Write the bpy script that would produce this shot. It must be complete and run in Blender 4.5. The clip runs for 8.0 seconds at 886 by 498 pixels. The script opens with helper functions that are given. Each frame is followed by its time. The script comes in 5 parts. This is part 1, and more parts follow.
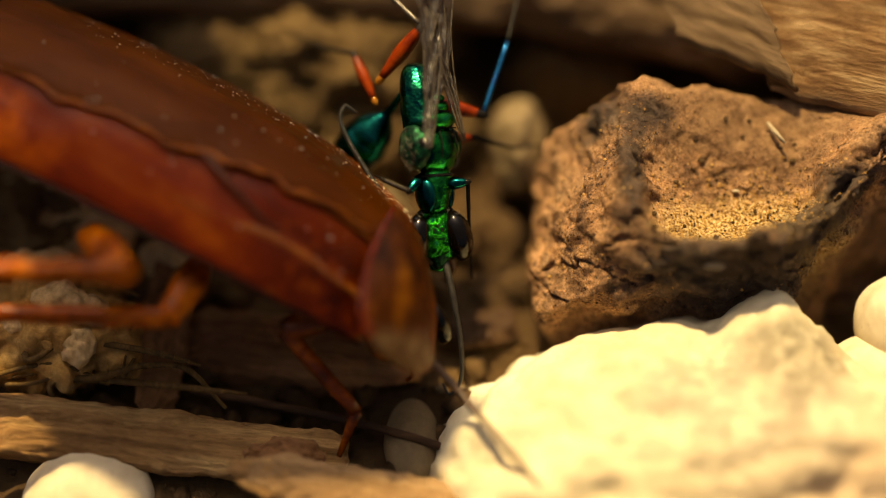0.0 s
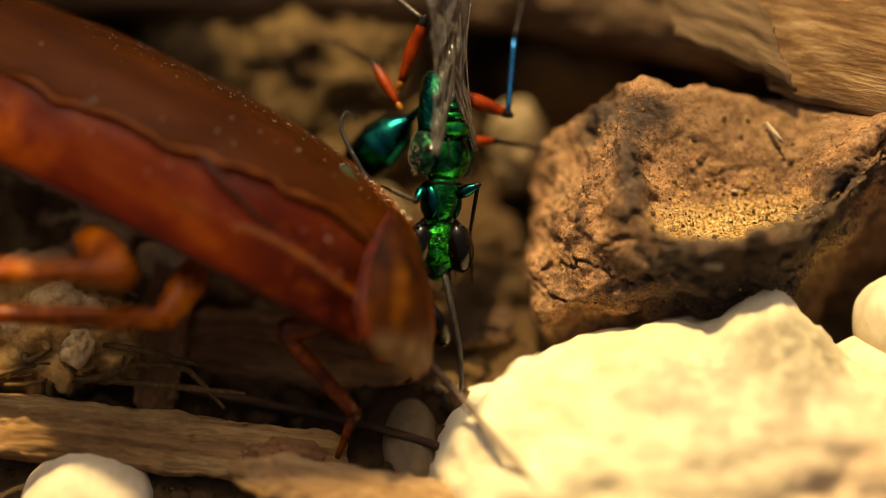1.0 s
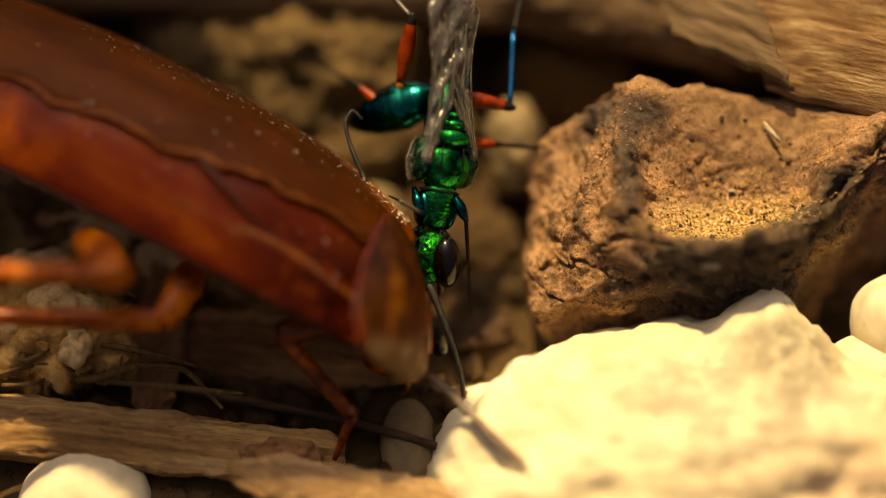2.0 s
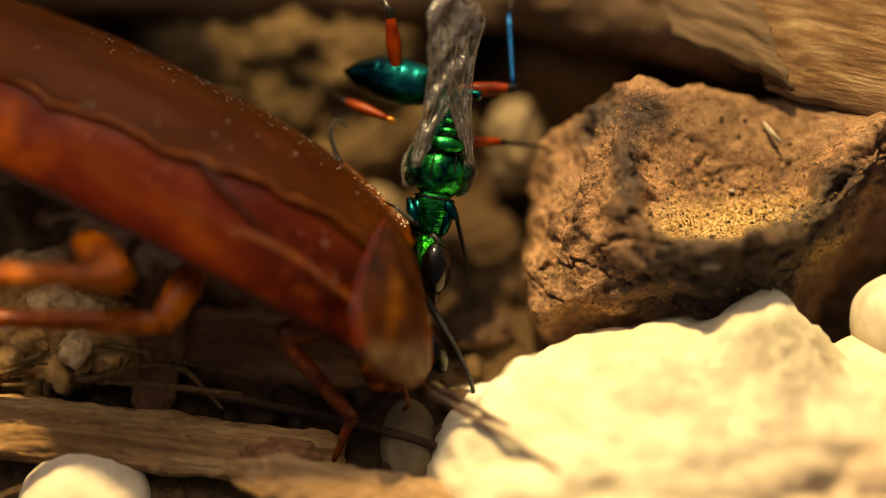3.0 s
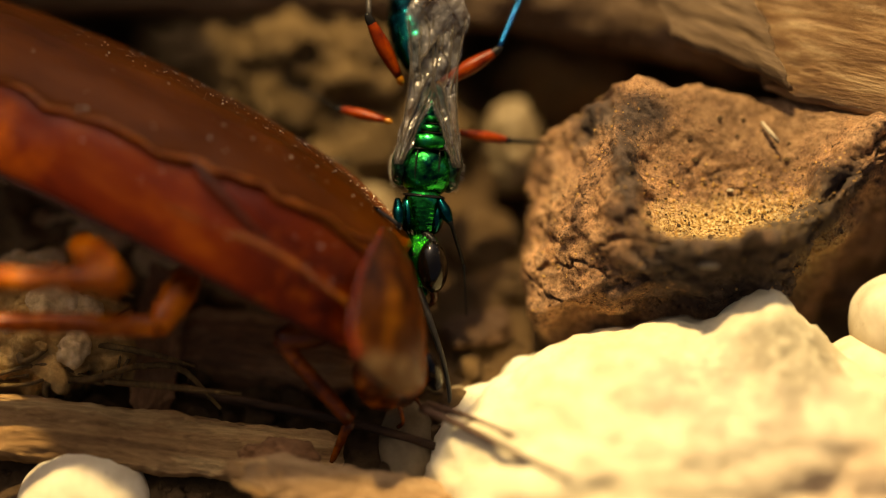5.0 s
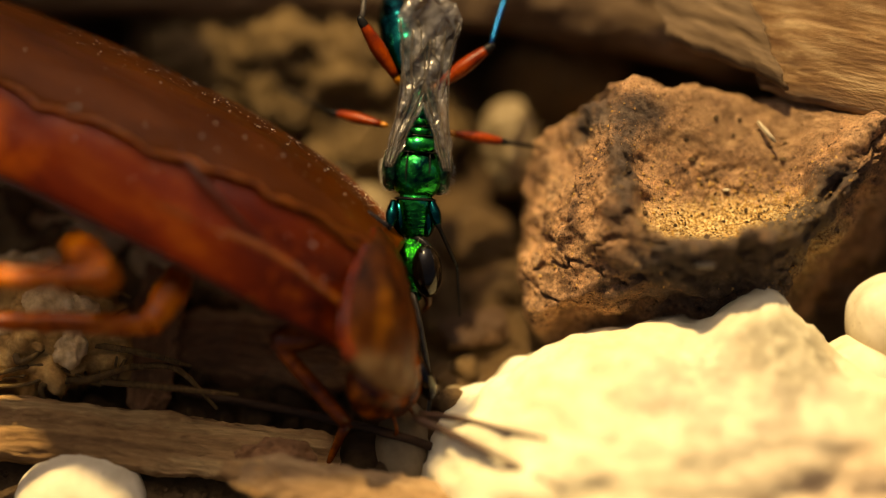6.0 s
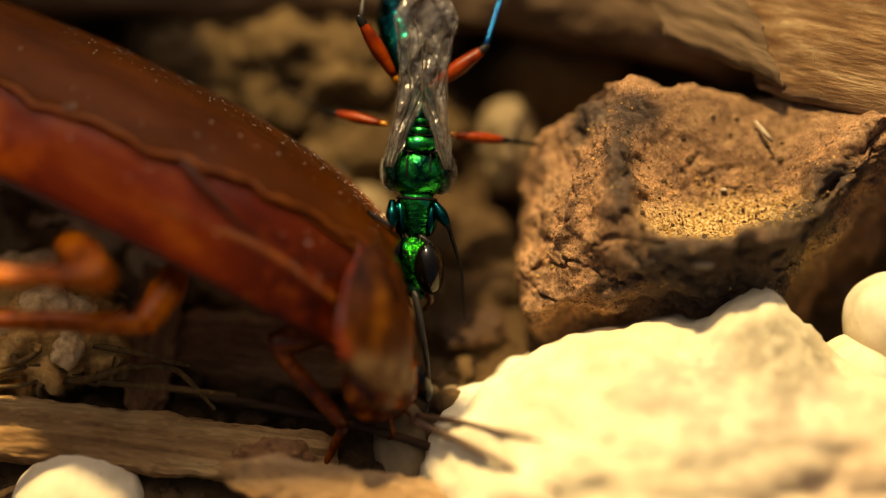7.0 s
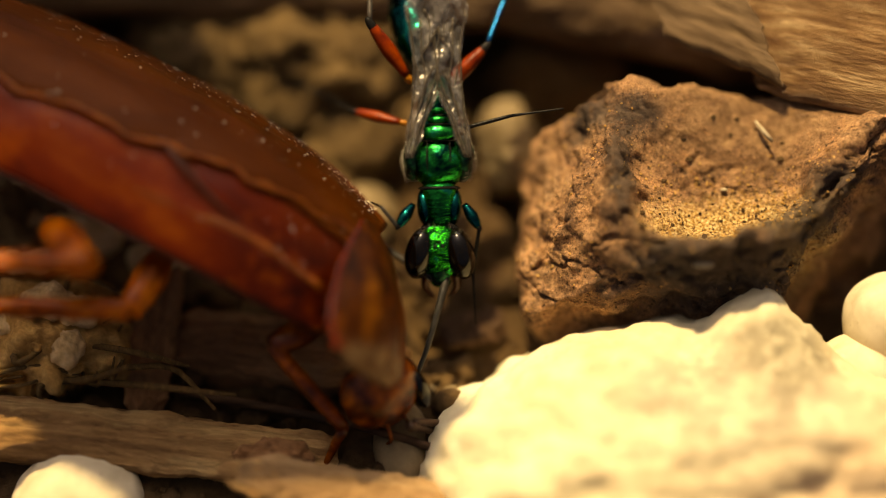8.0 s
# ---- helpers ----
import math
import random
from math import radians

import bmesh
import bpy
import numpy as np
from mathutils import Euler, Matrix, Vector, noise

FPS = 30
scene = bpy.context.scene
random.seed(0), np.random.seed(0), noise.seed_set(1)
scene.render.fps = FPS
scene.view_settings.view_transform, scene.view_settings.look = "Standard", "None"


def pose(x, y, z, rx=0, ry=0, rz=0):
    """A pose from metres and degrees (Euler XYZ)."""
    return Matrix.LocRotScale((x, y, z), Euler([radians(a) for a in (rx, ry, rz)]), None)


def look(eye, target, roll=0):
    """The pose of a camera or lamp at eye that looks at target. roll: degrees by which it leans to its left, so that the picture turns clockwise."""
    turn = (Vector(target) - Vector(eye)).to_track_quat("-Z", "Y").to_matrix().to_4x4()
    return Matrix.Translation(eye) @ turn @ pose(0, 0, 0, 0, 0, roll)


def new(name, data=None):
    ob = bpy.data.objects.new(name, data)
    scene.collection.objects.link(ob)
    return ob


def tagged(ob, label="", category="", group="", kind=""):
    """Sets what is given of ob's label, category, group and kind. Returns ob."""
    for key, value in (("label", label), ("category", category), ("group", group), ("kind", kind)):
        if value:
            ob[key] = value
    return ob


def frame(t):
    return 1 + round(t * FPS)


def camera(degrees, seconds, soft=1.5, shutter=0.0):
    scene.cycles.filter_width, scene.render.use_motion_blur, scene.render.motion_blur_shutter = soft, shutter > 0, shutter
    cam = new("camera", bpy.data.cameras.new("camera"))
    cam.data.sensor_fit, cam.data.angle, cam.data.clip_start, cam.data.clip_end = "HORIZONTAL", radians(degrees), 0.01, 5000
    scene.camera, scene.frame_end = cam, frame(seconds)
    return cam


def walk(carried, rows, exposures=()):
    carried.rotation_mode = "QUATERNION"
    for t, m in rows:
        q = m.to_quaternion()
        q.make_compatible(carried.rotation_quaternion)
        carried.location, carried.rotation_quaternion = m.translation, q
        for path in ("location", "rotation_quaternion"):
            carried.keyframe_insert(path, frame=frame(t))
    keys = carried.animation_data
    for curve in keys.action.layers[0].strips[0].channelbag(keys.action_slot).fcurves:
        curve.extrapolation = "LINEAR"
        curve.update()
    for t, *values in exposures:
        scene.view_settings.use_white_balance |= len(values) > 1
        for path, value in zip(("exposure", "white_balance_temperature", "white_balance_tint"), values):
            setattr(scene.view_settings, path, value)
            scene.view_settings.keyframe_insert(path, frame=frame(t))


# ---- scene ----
# All lengths below are in millimetres and are brought to metres by MM.
MM = 0.001
EYE = (0.0, -114.7, 170.8)
PAN = [(0.0, 7.0), (0.5, 6.0), (1.0, 4.5), (1.5, 1.7), (2.0, 0.3), (3.0, 0.0), (4.0, 0.0), (4.5, -1.0),
       (6.0, -9.0), (6.5, -13.0), (7.0, -13.5), (8.0, -13.5)]

cam = camera(14.25, 8.0, soft=0.6, shutter=0.4)
cam.data.dof.use_dof = True
cam.data.dof.focus_distance = 0.1998
cam.data.dof.aperture_fstop = 6.0
walk(cam, [(t, look(Vector(EYE) * MM, Vector((-0.0319 * s, 0, 7.0)) * MM)) for t, s in PAN],
     exposures=[(0.0, 0.35, 8200, 12), (8.0, 0.35, 8200, 12)])

# ---- light ----
SUN = Vector((-0.13, 0.42, 0.9)).normalized()
sun = new("sun", bpy.data.lights.new("sun", "SUN"))
sun.data.energy, sun.data.angle, sun.data.color = 4.9, radians(0.6), (1.0, 0.8, 0.44)
sun.matrix_world = look(SUN, (0, 0, 0))
world = bpy.data.worlds.new("world")
scene.world = world
world.use_nodes = True
sky = world.node_tree.nodes.new("ShaderNodeTexSky")
sky.sky_type, sky.sun_disc = "NISHITA", False
sky.air_density, sky.dust_density, sky.ozone_density = 0.35, 8.0, 0.2
sky.sun_elevation = math.asin(SUN.z)
sky.sun_rotation = math.atan2(SUN.x, SUN.y)
back = world.node_tree.nodes["Background"]
world.node_tree.links.new(sky.outputs[0], back.inputs[0])
back.inputs[1].default_value = 0.067


# ---- materials ----
def shader(name):
    m = bpy.data.materials.new(name)
    m.use_nodes = True
    return m, m.node_tree, m.node_tree.nodes["Principled BSDF"]


def node(nt, kind, **values):
    n = nt.nodes.new(kind)
    for key, value in values.items():
        n.inputs[key].default_value = value
    return n


def noise_at(nt, size, detail=6.0, rough=0.6, stretch=(1, 1, 1), distort=0.0):
    """Noise whose features are about size mm wide, in the object's own space."""
    tc, mp = nt.nodes.new("ShaderNodeTexCoord"), nt.nodes.new("ShaderNodeMapping")
    mp.inputs["Scale"].default_value = stretch
    n = node(nt, "ShaderNodeTexNoise", Scale=1000.0 / size, Detail=detail, Roughness=rough, Distortion=distort)
    nt.links.new(tc.outputs["Object"], mp.inputs[0])
    nt.links.new(mp.outputs[0], n.inputs["Vector"])
    return n


def ramp(nt, source, stops):
    r = nt.nodes.new("ShaderNodeValToRGB")
    while len(r.color_ramp.elements) < len(stops):
        r.color_ramp.elements.new(0.5)
    for e, (at, colour) in zip(r.color_ramp.elements, stops):
        e.position, e.color = at, (*colour, 1)
    nt.links.new(source, r.inputs[0])
    return r


def blend(nt, kind, a, b, factor):
    x = nt.nodes.new("ShaderNodeMix")
    x.data_type, x.blend_type = "RGBA", kind
    x.inputs[0].default_value = factor if isinstance(factor, float) else 1.0
    if not isinstance(factor, float):
        nt.links.new(factor, x.inputs[0])
    nt.links.new(a, x.inputs[6])
    nt.links.new(b, x.inputs[7])
    return x.outputs[2]


def bumped(nt, bsdf, height, strength, depth):
    b = node(nt, "ShaderNodeBump", Strength=strength, Distance=depth * MM)
    nt.links.new(height, b.inputs["Height"])
    nt.links.new(b.outputs[0], bsdf.inputs["Normal"])


def mineral(name, large, fine, size=4.0, grain=0.35, rough=0.85, bump=0.7, depth=0.15, stretch=(1, 1, 1), mixing=0.55, spec=0.3):
    """Matt stuff with broad patches (large) and a grain (fine): two lists of ramp stops."""
    m, nt, bsdf = shader(name)
    a, b = noise_at(nt, size, 5, 0.6, stretch, 0.4), noise_at(nt, grain, 8, 0.7, stretch)
    ca, cb = ramp(nt, a.outputs[0], large), ramp(nt, b.outputs[0], fine)
    colour = blend(nt, "MULTIPLY", ca.outputs[0], cb.outputs[0], mixing)
    nt.links.new(colour, bsdf.inputs["Base Color"])
    bsdf.inputs["Roughness"].default_value = rough
    bsdf.inputs["Specular IOR Level"].default_value = spec
    bumped(nt, bsdf, b.outputs[0], bump, depth)
    return m


def glossy(name, stops, size, rough, metal=0.0, coat=0.0, bump=0.2, depth=0.05, cell=0.0, sss=0.0, stretch=(1, 1, 1), spec=0.4):
    """Insect cuticle: patchy colour, fine wrinkles or pits, a clear gloss."""
    m, nt, bsdf = shader(name)
    a = noise_at(nt, size, 4, 0.6, stretch, 0.3)
    c = ramp(nt, a.outputs[0], stops)
    nt.links.new(c.outputs[0], bsdf.inputs["Base Color"])
    bsdf.inputs["Metallic"].default_value = metal
    bsdf.inputs["Roughness"].default_value = rough
    bsdf.inputs["Coat Weight"].default_value = coat
    bsdf.inputs["Coat Roughness"].default_value = 0.15
    bsdf.inputs["Specular IOR Level"].default_value = spec
    if sss:
        bsdf.inputs["Subsurface Weight"].default_value = sss
        bsdf.inputs["Subsurface Radius"].default_value = (1.0, 0.3, 0.1)
        bsdf.inputs["Subsurface Scale"].default_value = 0.8 * MM
    if cell:
        tc = nt.nodes.new("ShaderNodeTexCoord")
        v = node(nt, "ShaderNodeTexVoronoi", Scale=1000.0 / cell)
        nt.links.new(tc.outputs["Object"], v.inputs["Vector"])
        bumped(nt, bsdf, v.outputs["Distance"], bump, depth)
    else:
        f = noise_at(nt, size * 0.2, 6, 0.6, stretch)
        bumped(nt, bsdf, f.outputs[0], bump, depth)
    return m


def wood(name, dark, mid, light, ring=0.5, axis=0, rough=0.75, bump=0.8, depth=0.15, stain=0.6, stretch=0.06):
    """Dead wood with long fibres along the given local axis."""
    m, nt, bsdf = shader(name)
    s = [1.0, 1.0, 1.0]
    s[axis] = stretch
    a = noise_at(nt, ring * 4, 5, 0.6, s, 0.6)
    b = noise_at(nt, ring, 8, 0.7, s)
    p = noise_at(nt, 6.0, 4, 0.6)
    ca = ramp(nt, a.outputs[0], [(0.3, dark), (0.5, mid), (0.68, light)])
    cb = ramp(nt, b.outputs[0], [(0.3, (0.35, 0.3, 0.25)), (0.6, (1, 1, 1))])
    cp = ramp(nt, p.outputs[0], [(0.35, (0.5, 0.43, 0.36)), (0.6, (1, 1, 1))])
    c = blend(nt, "MULTIPLY", ca.outputs[0], cb.outputs[0], 0.7)
    c = blend(nt, "MULTIPLY", c, cp.outputs[0], stain)
    nt.links.new(c, bsdf.inputs["Base Color"])
    bsdf.inputs["Roughness"].default_value = rough
    bsdf.inputs["Specular IOR Level"].default_value = 0.35
    bumped(nt, bsdf, b.outputs[0], bump, depth)
    return m


WHITE = (1, 1, 1)
SOIL = mineral("soil", [(0.3, (0.04, 0.022, 0.009)), (0.5, (0.1, 0.058, 0.024)), (0.7, (0.19, 0.115, 0.048))],
               [(0.3, (0.35, 0.3, 0.25)), (0.6, WHITE)], 5.0, 0.5, 0.95, 1.0, 0.3)
CLAY = mineral("pale_clod", [(0.3, (0.085, 0.052, 0.022)), (0.5, (0.15, 0.095, 0.04)), (0.7, (0.23, 0.15, 0.066))],
               [(0.3, (0.45, 0.4, 0.35)), (0.6, WHITE)], 3.0, 0.4, 0.95, 1.0, 0.25)
def rusty():
    """Rusty rock with dark patches, ochre dust lying in the hollow."""
    m = mineral("rusty_rock", [(0.27, (0.085, 0.06, 0.045)), (0.37, (0.3, 0.165, 0.092)), (0.47, (0.52, 0.295, 0.155)), (0.6, (0.6, 0.36, 0.195)), (0.78, (0.66, 0.44, 0.26))],
                [(0.36, (0.06, 0.045, 0.04)), (0.46, (0.55, 0.5, 0.48)), (0.6, (1, 1, 1))], 3.0, 0.33, 0.75, 1.0, 0.3, (1, 1, 1), 0.6)
    nt = m.node_tree
    bsdf = nt.nodes["Principled BSDF"]
    was = bsdf.inputs["Base Color"].links[0].from_socket
    speck = noise_at(nt, 0.11, 5, 0.75)
    stains = noise_at(nt, 1.3, 6, 0.7, (1, 1, 1), 0.8)
    was = blend(nt, "MULTIPLY", was, ramp(nt, speck.outputs[0], [(0.36, (0.15, 0.13, 0.12)), (0.5, (0.85, 0.85, 0.85)), (0.62, (1.3, 1.25, 1.2))]).outputs[0], 0.7)
    was = blend(nt, "MULTIPLY", was, ramp(nt, stains.outputs[0], [(0.36, (0.3, 0.28, 0.28)), (0.52, (1, 1, 1)), (0.7, (1.4, 1.25, 1.05))]).outputs[0], 0.6)
    pits, flecks = noise_at(nt, 0.27, 2, 0.6), noise_at(nt, 0.2, 2, 0.6, (1.1, 0.9, 1))
    was = blend(nt, "MULTIPLY", was, ramp(nt, pits.outputs[0], [(0.33, (0.12, 0.1, 0.09)), (0.43, (1, 1, 1))]).outputs[0], 0.85)
    was = blend(nt, "MULTIPLY", was, ramp(nt, flecks.outputs[0], [(0.6, (1, 1, 1)), (0.7, (1.55, 1.5, 1.45))]).outputs[0], 0.9)
    tc = nt.nodes.new("ShaderNodeTexCoord")
    mp = nt.nodes.new("ShaderNodeMapping")
    mp.vector_type = "TEXTURE"
    mp.inputs["Location"].default_value = (-0.4 * MM, -2.4 * MM, 2.5 * MM)
    mp.inputs["Scale"].default_value = (9.5 * MM, 3.9 * MM, 7.0 * MM)
    ball_mask = nt.nodes.new("ShaderNodeTexGradient")
    ball_mask.gradient_type = "SPHERICAL"
    nt.links.new(tc.outputs["Object"], mp.inputs[0])
    nt.links.new(mp.outputs[0], ball_mask.inputs[0])
    g = noise_at(nt, 0.7, 6, 0.7)
    mul = nt.nodes.new("ShaderNodeMath")
    mul.operation = "MULTIPLY"
    nt.links.new(ball_mask.outputs["Fac"], mul.inputs[0])
    nt.links.new(g.outputs[0], mul.inputs[1])
    mask = ramp(nt, mul.outputs[0], [(0.1, (0, 0, 0)), (0.3, (0.9, 0.9, 0.9))])
    grains = noise_at(nt, 0.17, 3, 0.7)
    dust = ramp(nt, grains.outputs[0], [(0.38, (0.1, 0.05, 0.02)), (0.46, (0.5, 0.3, 0.1)), (0.55, (0.78, 0.54, 0.22)), (0.64, (0.9, 0.74, 0.42))])
    nt.links.new(blend(nt, "MIX", was, dust.outputs[0], mask.outputs[0]), bsdf.inputs["Base Color"])
    return m


RUST = rusty()
CREAM = mineral("cream_limestone", [(0.33, (0.6, 0.5, 0.32)), (0.46, (0.72, 0.62, 0.42)), (0.56, (0.8, 0.72, 0.5)), (0.7, (0.85, 0.8, 0.62))],
                [(0.25, (0.75, 0.72, 0.65)), (0.5, WHITE)], 7.0, 0.4, 0.8, 0.35, 0.1, (1, 1, 1), 0.5)
PALE = mineral("pale_pebble", [(0.3, (0.5, 0.42, 0.28)), (0.55, (0.68, 0.6, 0.44)), (0.7, (0.75, 0.7, 0.56))],
               [(0.28, (0.4, 0.3, 0.2)), (0.4, WHITE)], 3.0, 0.25, 0.7, 0.25, 0.06)
TAN = mineral("tan_crumb", [(0.3, (0.56, 0.37, 0.17)), (0.5, (0.74, 0.53, 0.27)), (0.7, (0.84, 0.66, 0.4))], [(0.3, (0.5, 0.45, 0.4)), (0.6, WHITE)], 1.2, 0.3, 0.95, 1.0, 0.2)
BEIGE = mineral("beige_crumb", [(0.3, (0.34, 0.18, 0.05)), (0.5, (0.6, 0.35, 0.11)), (0.7, (0.74, 0.48, 0.18))], [(0.3, (0.3, 0.25, 0.2)), (0.6, WHITE)], 1.2, 0.35, 0.95, 1.0, 0.25)
GREY = mineral("grey_pebble", [(0.3, (0.15, 0.105, 0.055)), (0.6, (0.26, 0.195, 0.11))], [(0.3, (0.7, 0.7, 0.7)), (0.6, WHITE)], 3.0, 0.3, 0.7, 0.3, 0.08)
LOGWOOD = wood("weathered_log_wood", (0.09, 0.052, 0.025), (0.17, 0.105, 0.055), (0.28, 0.19, 0.11), 0.5, 0)
GREYBARK = wood("grey_bark", (0.085, 0.05, 0.025), (0.165, 0.104, 0.053), (0.26, 0.175, 0.095), 0.35, 0)
SPLITWOOD = wood("split_wood", (0.17, 0.08, 0.03), (0.38, 0.22, 0.1), (0.74, 0.53, 0.3), 0.13, 0, 0.34, 1.0, 0.4, 0.7, 0.13)
STICKWOOD = wood("stick_wood", (0.28, 0.15, 0.055), (0.56, 0.325, 0.13), (0.74, 0.5, 0.22), 0.22, 0, 0.75, 1.0, 0.25, 0.7)
DARKWOOD = wood("dark_wood", (0.16, 0.07, 0.027), (0.31, 0.15, 0.062), (0.44, 0.235, 0.105), 0.4, 0)
# very dark brown wood of the twig and the small chip
DARKBARK = wood("dark_brown_wood", (0.035, 0.016, 0.007), (0.085, 0.042, 0.018), (0.16, 0.085, 0.04), 0.35, 0)
CHIPWOOD = wood("fresh_wood_chip", (0.24, 0.13, 0.055), (0.46, 0.29, 0.14), (0.62, 0.44, 0.25), 0.35, 0)
STRAW = wood("straw", (0.5, 0.42, 0.28), (0.65, 0.56, 0.4), (0.75, 0.68, 0.52), 0.1, 1)
FIBRE = wood("dry_rootlet", (0.1, 0.055, 0.014), (0.18, 0.105, 0.03), (0.28, 0.17, 0.055), 0.1, 1)
TEGMEN = glossy("roach_wing_cuticle", [(0.3, (0.085, 0.018, 0.001)), (0.5, (0.135, 0.03, 0.001)), (0.72, (0.2, 0.046, 0.002))], 4.0, 0.36, 0, 0.0, 0.16, 0.06, 0, 0.0, (1, 0.5, 1), 0.1)
FLANK = glossy("roach_side_cuticle", [(0.32, (0.09, 0.008, 0.0006)), (0.46, (0.19, 0.017, 0.001)), (0.58, (0.28, 0.03, 0.0013)), (0.76, (0.48, 0.09, 0.004))], 3.2, 0.3, 0, 0.03, 0.25, 0.09, 0, 0.0, (1, 0.45, 1), 0.16)
MARGIN = glossy("roach_wing_margin", [(0.35, (0.2, 0.04, 0.003)), (0.6, (0.46, 0.12, 0.01))], 1.2, 0.36, 0, 0.05, 0.2, 0.05, 0, 0.1, (1, 1, 1), 0.3)
SHIELD = glossy("roach_shield_cuticle", [(0.34, (0.04, 0.009, 0.001)), (0.48, (0.085, 0.018, 0.001)), (0.6, (0.14, 0.034, 0.002)), (0.72, (0.34, 0.09, 0.005))], 1.2, 0.34, 0, 0.0, 0.5, 0.16, 0, 0.0, (0.6, 1, 1), 0.1)
DARKEDGE = glossy("roach_dark_edge", [(0.3, (0.012, 0.003, 0.001)), (0.7, (0.045, 0.009, 0.001))], 1.2, 0.3, 0, 0, 0.3, 0.05, 0, 0, (1, 1, 1), 0.2)
REDEDGE = glossy("roach_red_edge", [(0.35, (0.12, 0.01, 0.001)), (0.65, (0.34, 0.035, 0.002))], 1.2, 0.24, 0, 0.1, 0.3, 0.06, 0, 0, (1, 1, 1), 0.4)
FOLD = glossy("dusky_wing_fold", [(0.3, (0.08, 0.022, 0.008)), (0.7, (0.15, 0.045, 0.02))], 1.5, 0.3, 0, 0.0, 0.2, 0.05, 0, 0, (1, 1, 1), 0.3)
def patched(m, centre, radii, colours, size):
    """Adds a soft-edged patch of other colours round a point (mm) of the object to a material."""
    nt = m.node_tree
    bsdf = nt.nodes["Principled BSDF"]
    was = bsdf.inputs["Base Color"].links[0].from_socket
    tc, mp = nt.nodes.new("ShaderNodeTexCoord"), nt.nodes.new("ShaderNodeMapping")
    mp.vector_type = "TEXTURE"
    mp.inputs["Location"].default_value = [c * MM for c in centre]
    mp.inputs["Scale"].default_value = [c * MM for c in radii]
    g = nt.nodes.new("ShaderNodeTexGradient")
    g.gradient_type = "SPHERICAL"
    nt.links.new(tc.outputs["Object"], mp.inputs[0])
    nt.links.new(mp.outputs[0], g.inputs[0])
    n = noise_at(nt, size, 5, 0.6)
    mul = nt.nodes.new("ShaderNodeMath")
    mul.operation = "MULTIPLY"
    nt.links.new(g.outputs["Fac"], mul.inputs[0])
    nt.links.new(n.outputs[0], mul.inputs[1])
    mask = ramp(nt, mul.outputs[0], [(0.06, (0, 0, 0)), (0.3, (0.9, 0.9, 0.9))])
    c = ramp(nt, n.outputs[0], colours)
    nt.links.new(blend(nt, "MIX", was, c.outputs[0], mask.outputs[0]), bsdf.inputs["Base Color"])


patched(CREAM, (10, -5, 5), (14, 11, 11), [(0.3, (0.6, 0.42, 0.26)), (0.6, (0.74, 0.55, 0.36))], 5.0)
# grey middle and dark hollow of the boulder, with shade put into the colour
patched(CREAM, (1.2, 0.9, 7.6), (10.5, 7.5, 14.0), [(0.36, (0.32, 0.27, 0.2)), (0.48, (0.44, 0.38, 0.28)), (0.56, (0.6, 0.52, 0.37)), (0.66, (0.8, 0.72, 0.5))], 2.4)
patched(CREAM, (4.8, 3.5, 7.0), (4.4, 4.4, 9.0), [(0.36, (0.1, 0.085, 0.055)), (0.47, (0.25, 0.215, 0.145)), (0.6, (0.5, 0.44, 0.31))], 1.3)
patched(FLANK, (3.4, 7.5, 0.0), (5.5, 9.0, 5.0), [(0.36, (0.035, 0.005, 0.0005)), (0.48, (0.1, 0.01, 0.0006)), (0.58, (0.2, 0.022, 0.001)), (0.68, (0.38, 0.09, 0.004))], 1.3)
# orange glow of sun through the rear flank, put into the colour
patched(FLANK, (5.0, -17.0, 0.2), (3.4, 9.0, 3.4), [(0.3, (0.4, 0.04, 0.001)), (0.6, (0.75, 0.14, 0.004))], 1.6)
patched(SHIELD, (4.4, 0.2, 0.2), (1.9, 5.0, 3.0), [(0.34, (0.09, 0.025, 0.004)), (0.5, (0.2, 0.105, 0.04)), (0.62, (0.32, 0.21, 0.1))], 0.8)
patched(SHIELD, (2.2, 1.1, 1.0), (1.7, 1.7, 2.0), [(0.3, (0.03, 0.006, 0.001)), (0.6, (0.11, 0.018, 0.001))], 0.8)
patched(SHIELD, (1.2, -1.2, 1.0), (3.0, 0.8, 2.2), [(0.3, (0.16, 0.035, 0.002)), (0.6, (0.4, 0.13, 0.008))], 0.9)
ROACHLEG = glossy("roach_leg_cuticle", [(0.36, (0.14, 0.022, 0.001)), (0.5, (0.33, 0.066, 0.002)), (0.66, (0.62, 0.17, 0.006))], 2.2, 0.32, 0, 0.05, 0.3, 0.08, 0, 0.1, (1, 1, 1), 0.2)
# darker copy of the leg colour, shade on the front leg put in
SHADEDLEG = glossy("roach_front_leg_shaded", [(0.36, (0.05, 0.008, 0.001)), (0.52, (0.15, 0.026, 0.001)), (0.68, (0.42, 0.1, 0.004))], 1.6, 0.26, 0, 0.15, 0.3, 0.08, 0, 0, (1, 1, 1), 0.3)
ROACHFACE = glossy("roach_face_cuticle", [(0.36, (0.03, 0.005, 0.001)), (0.5, (0.12, 0.022, 0.001)), (0.66, (0.34, 0.085, 0.005))], 1.0, 0.26, 0, 0.1, 0.3, 0.08, 0, 0.0, (1, 1, 1), 0.3)
EYE_BLACK = glossy("insect_eye", [(0.3, (0.0015, 0.001, 0.001)), (0.7, (0.004, 0.003, 0.002))], 1.0, 0.13, 0, 0.0, 0.04, 0.01, 0, 0, (1, 1, 1), 0.4)
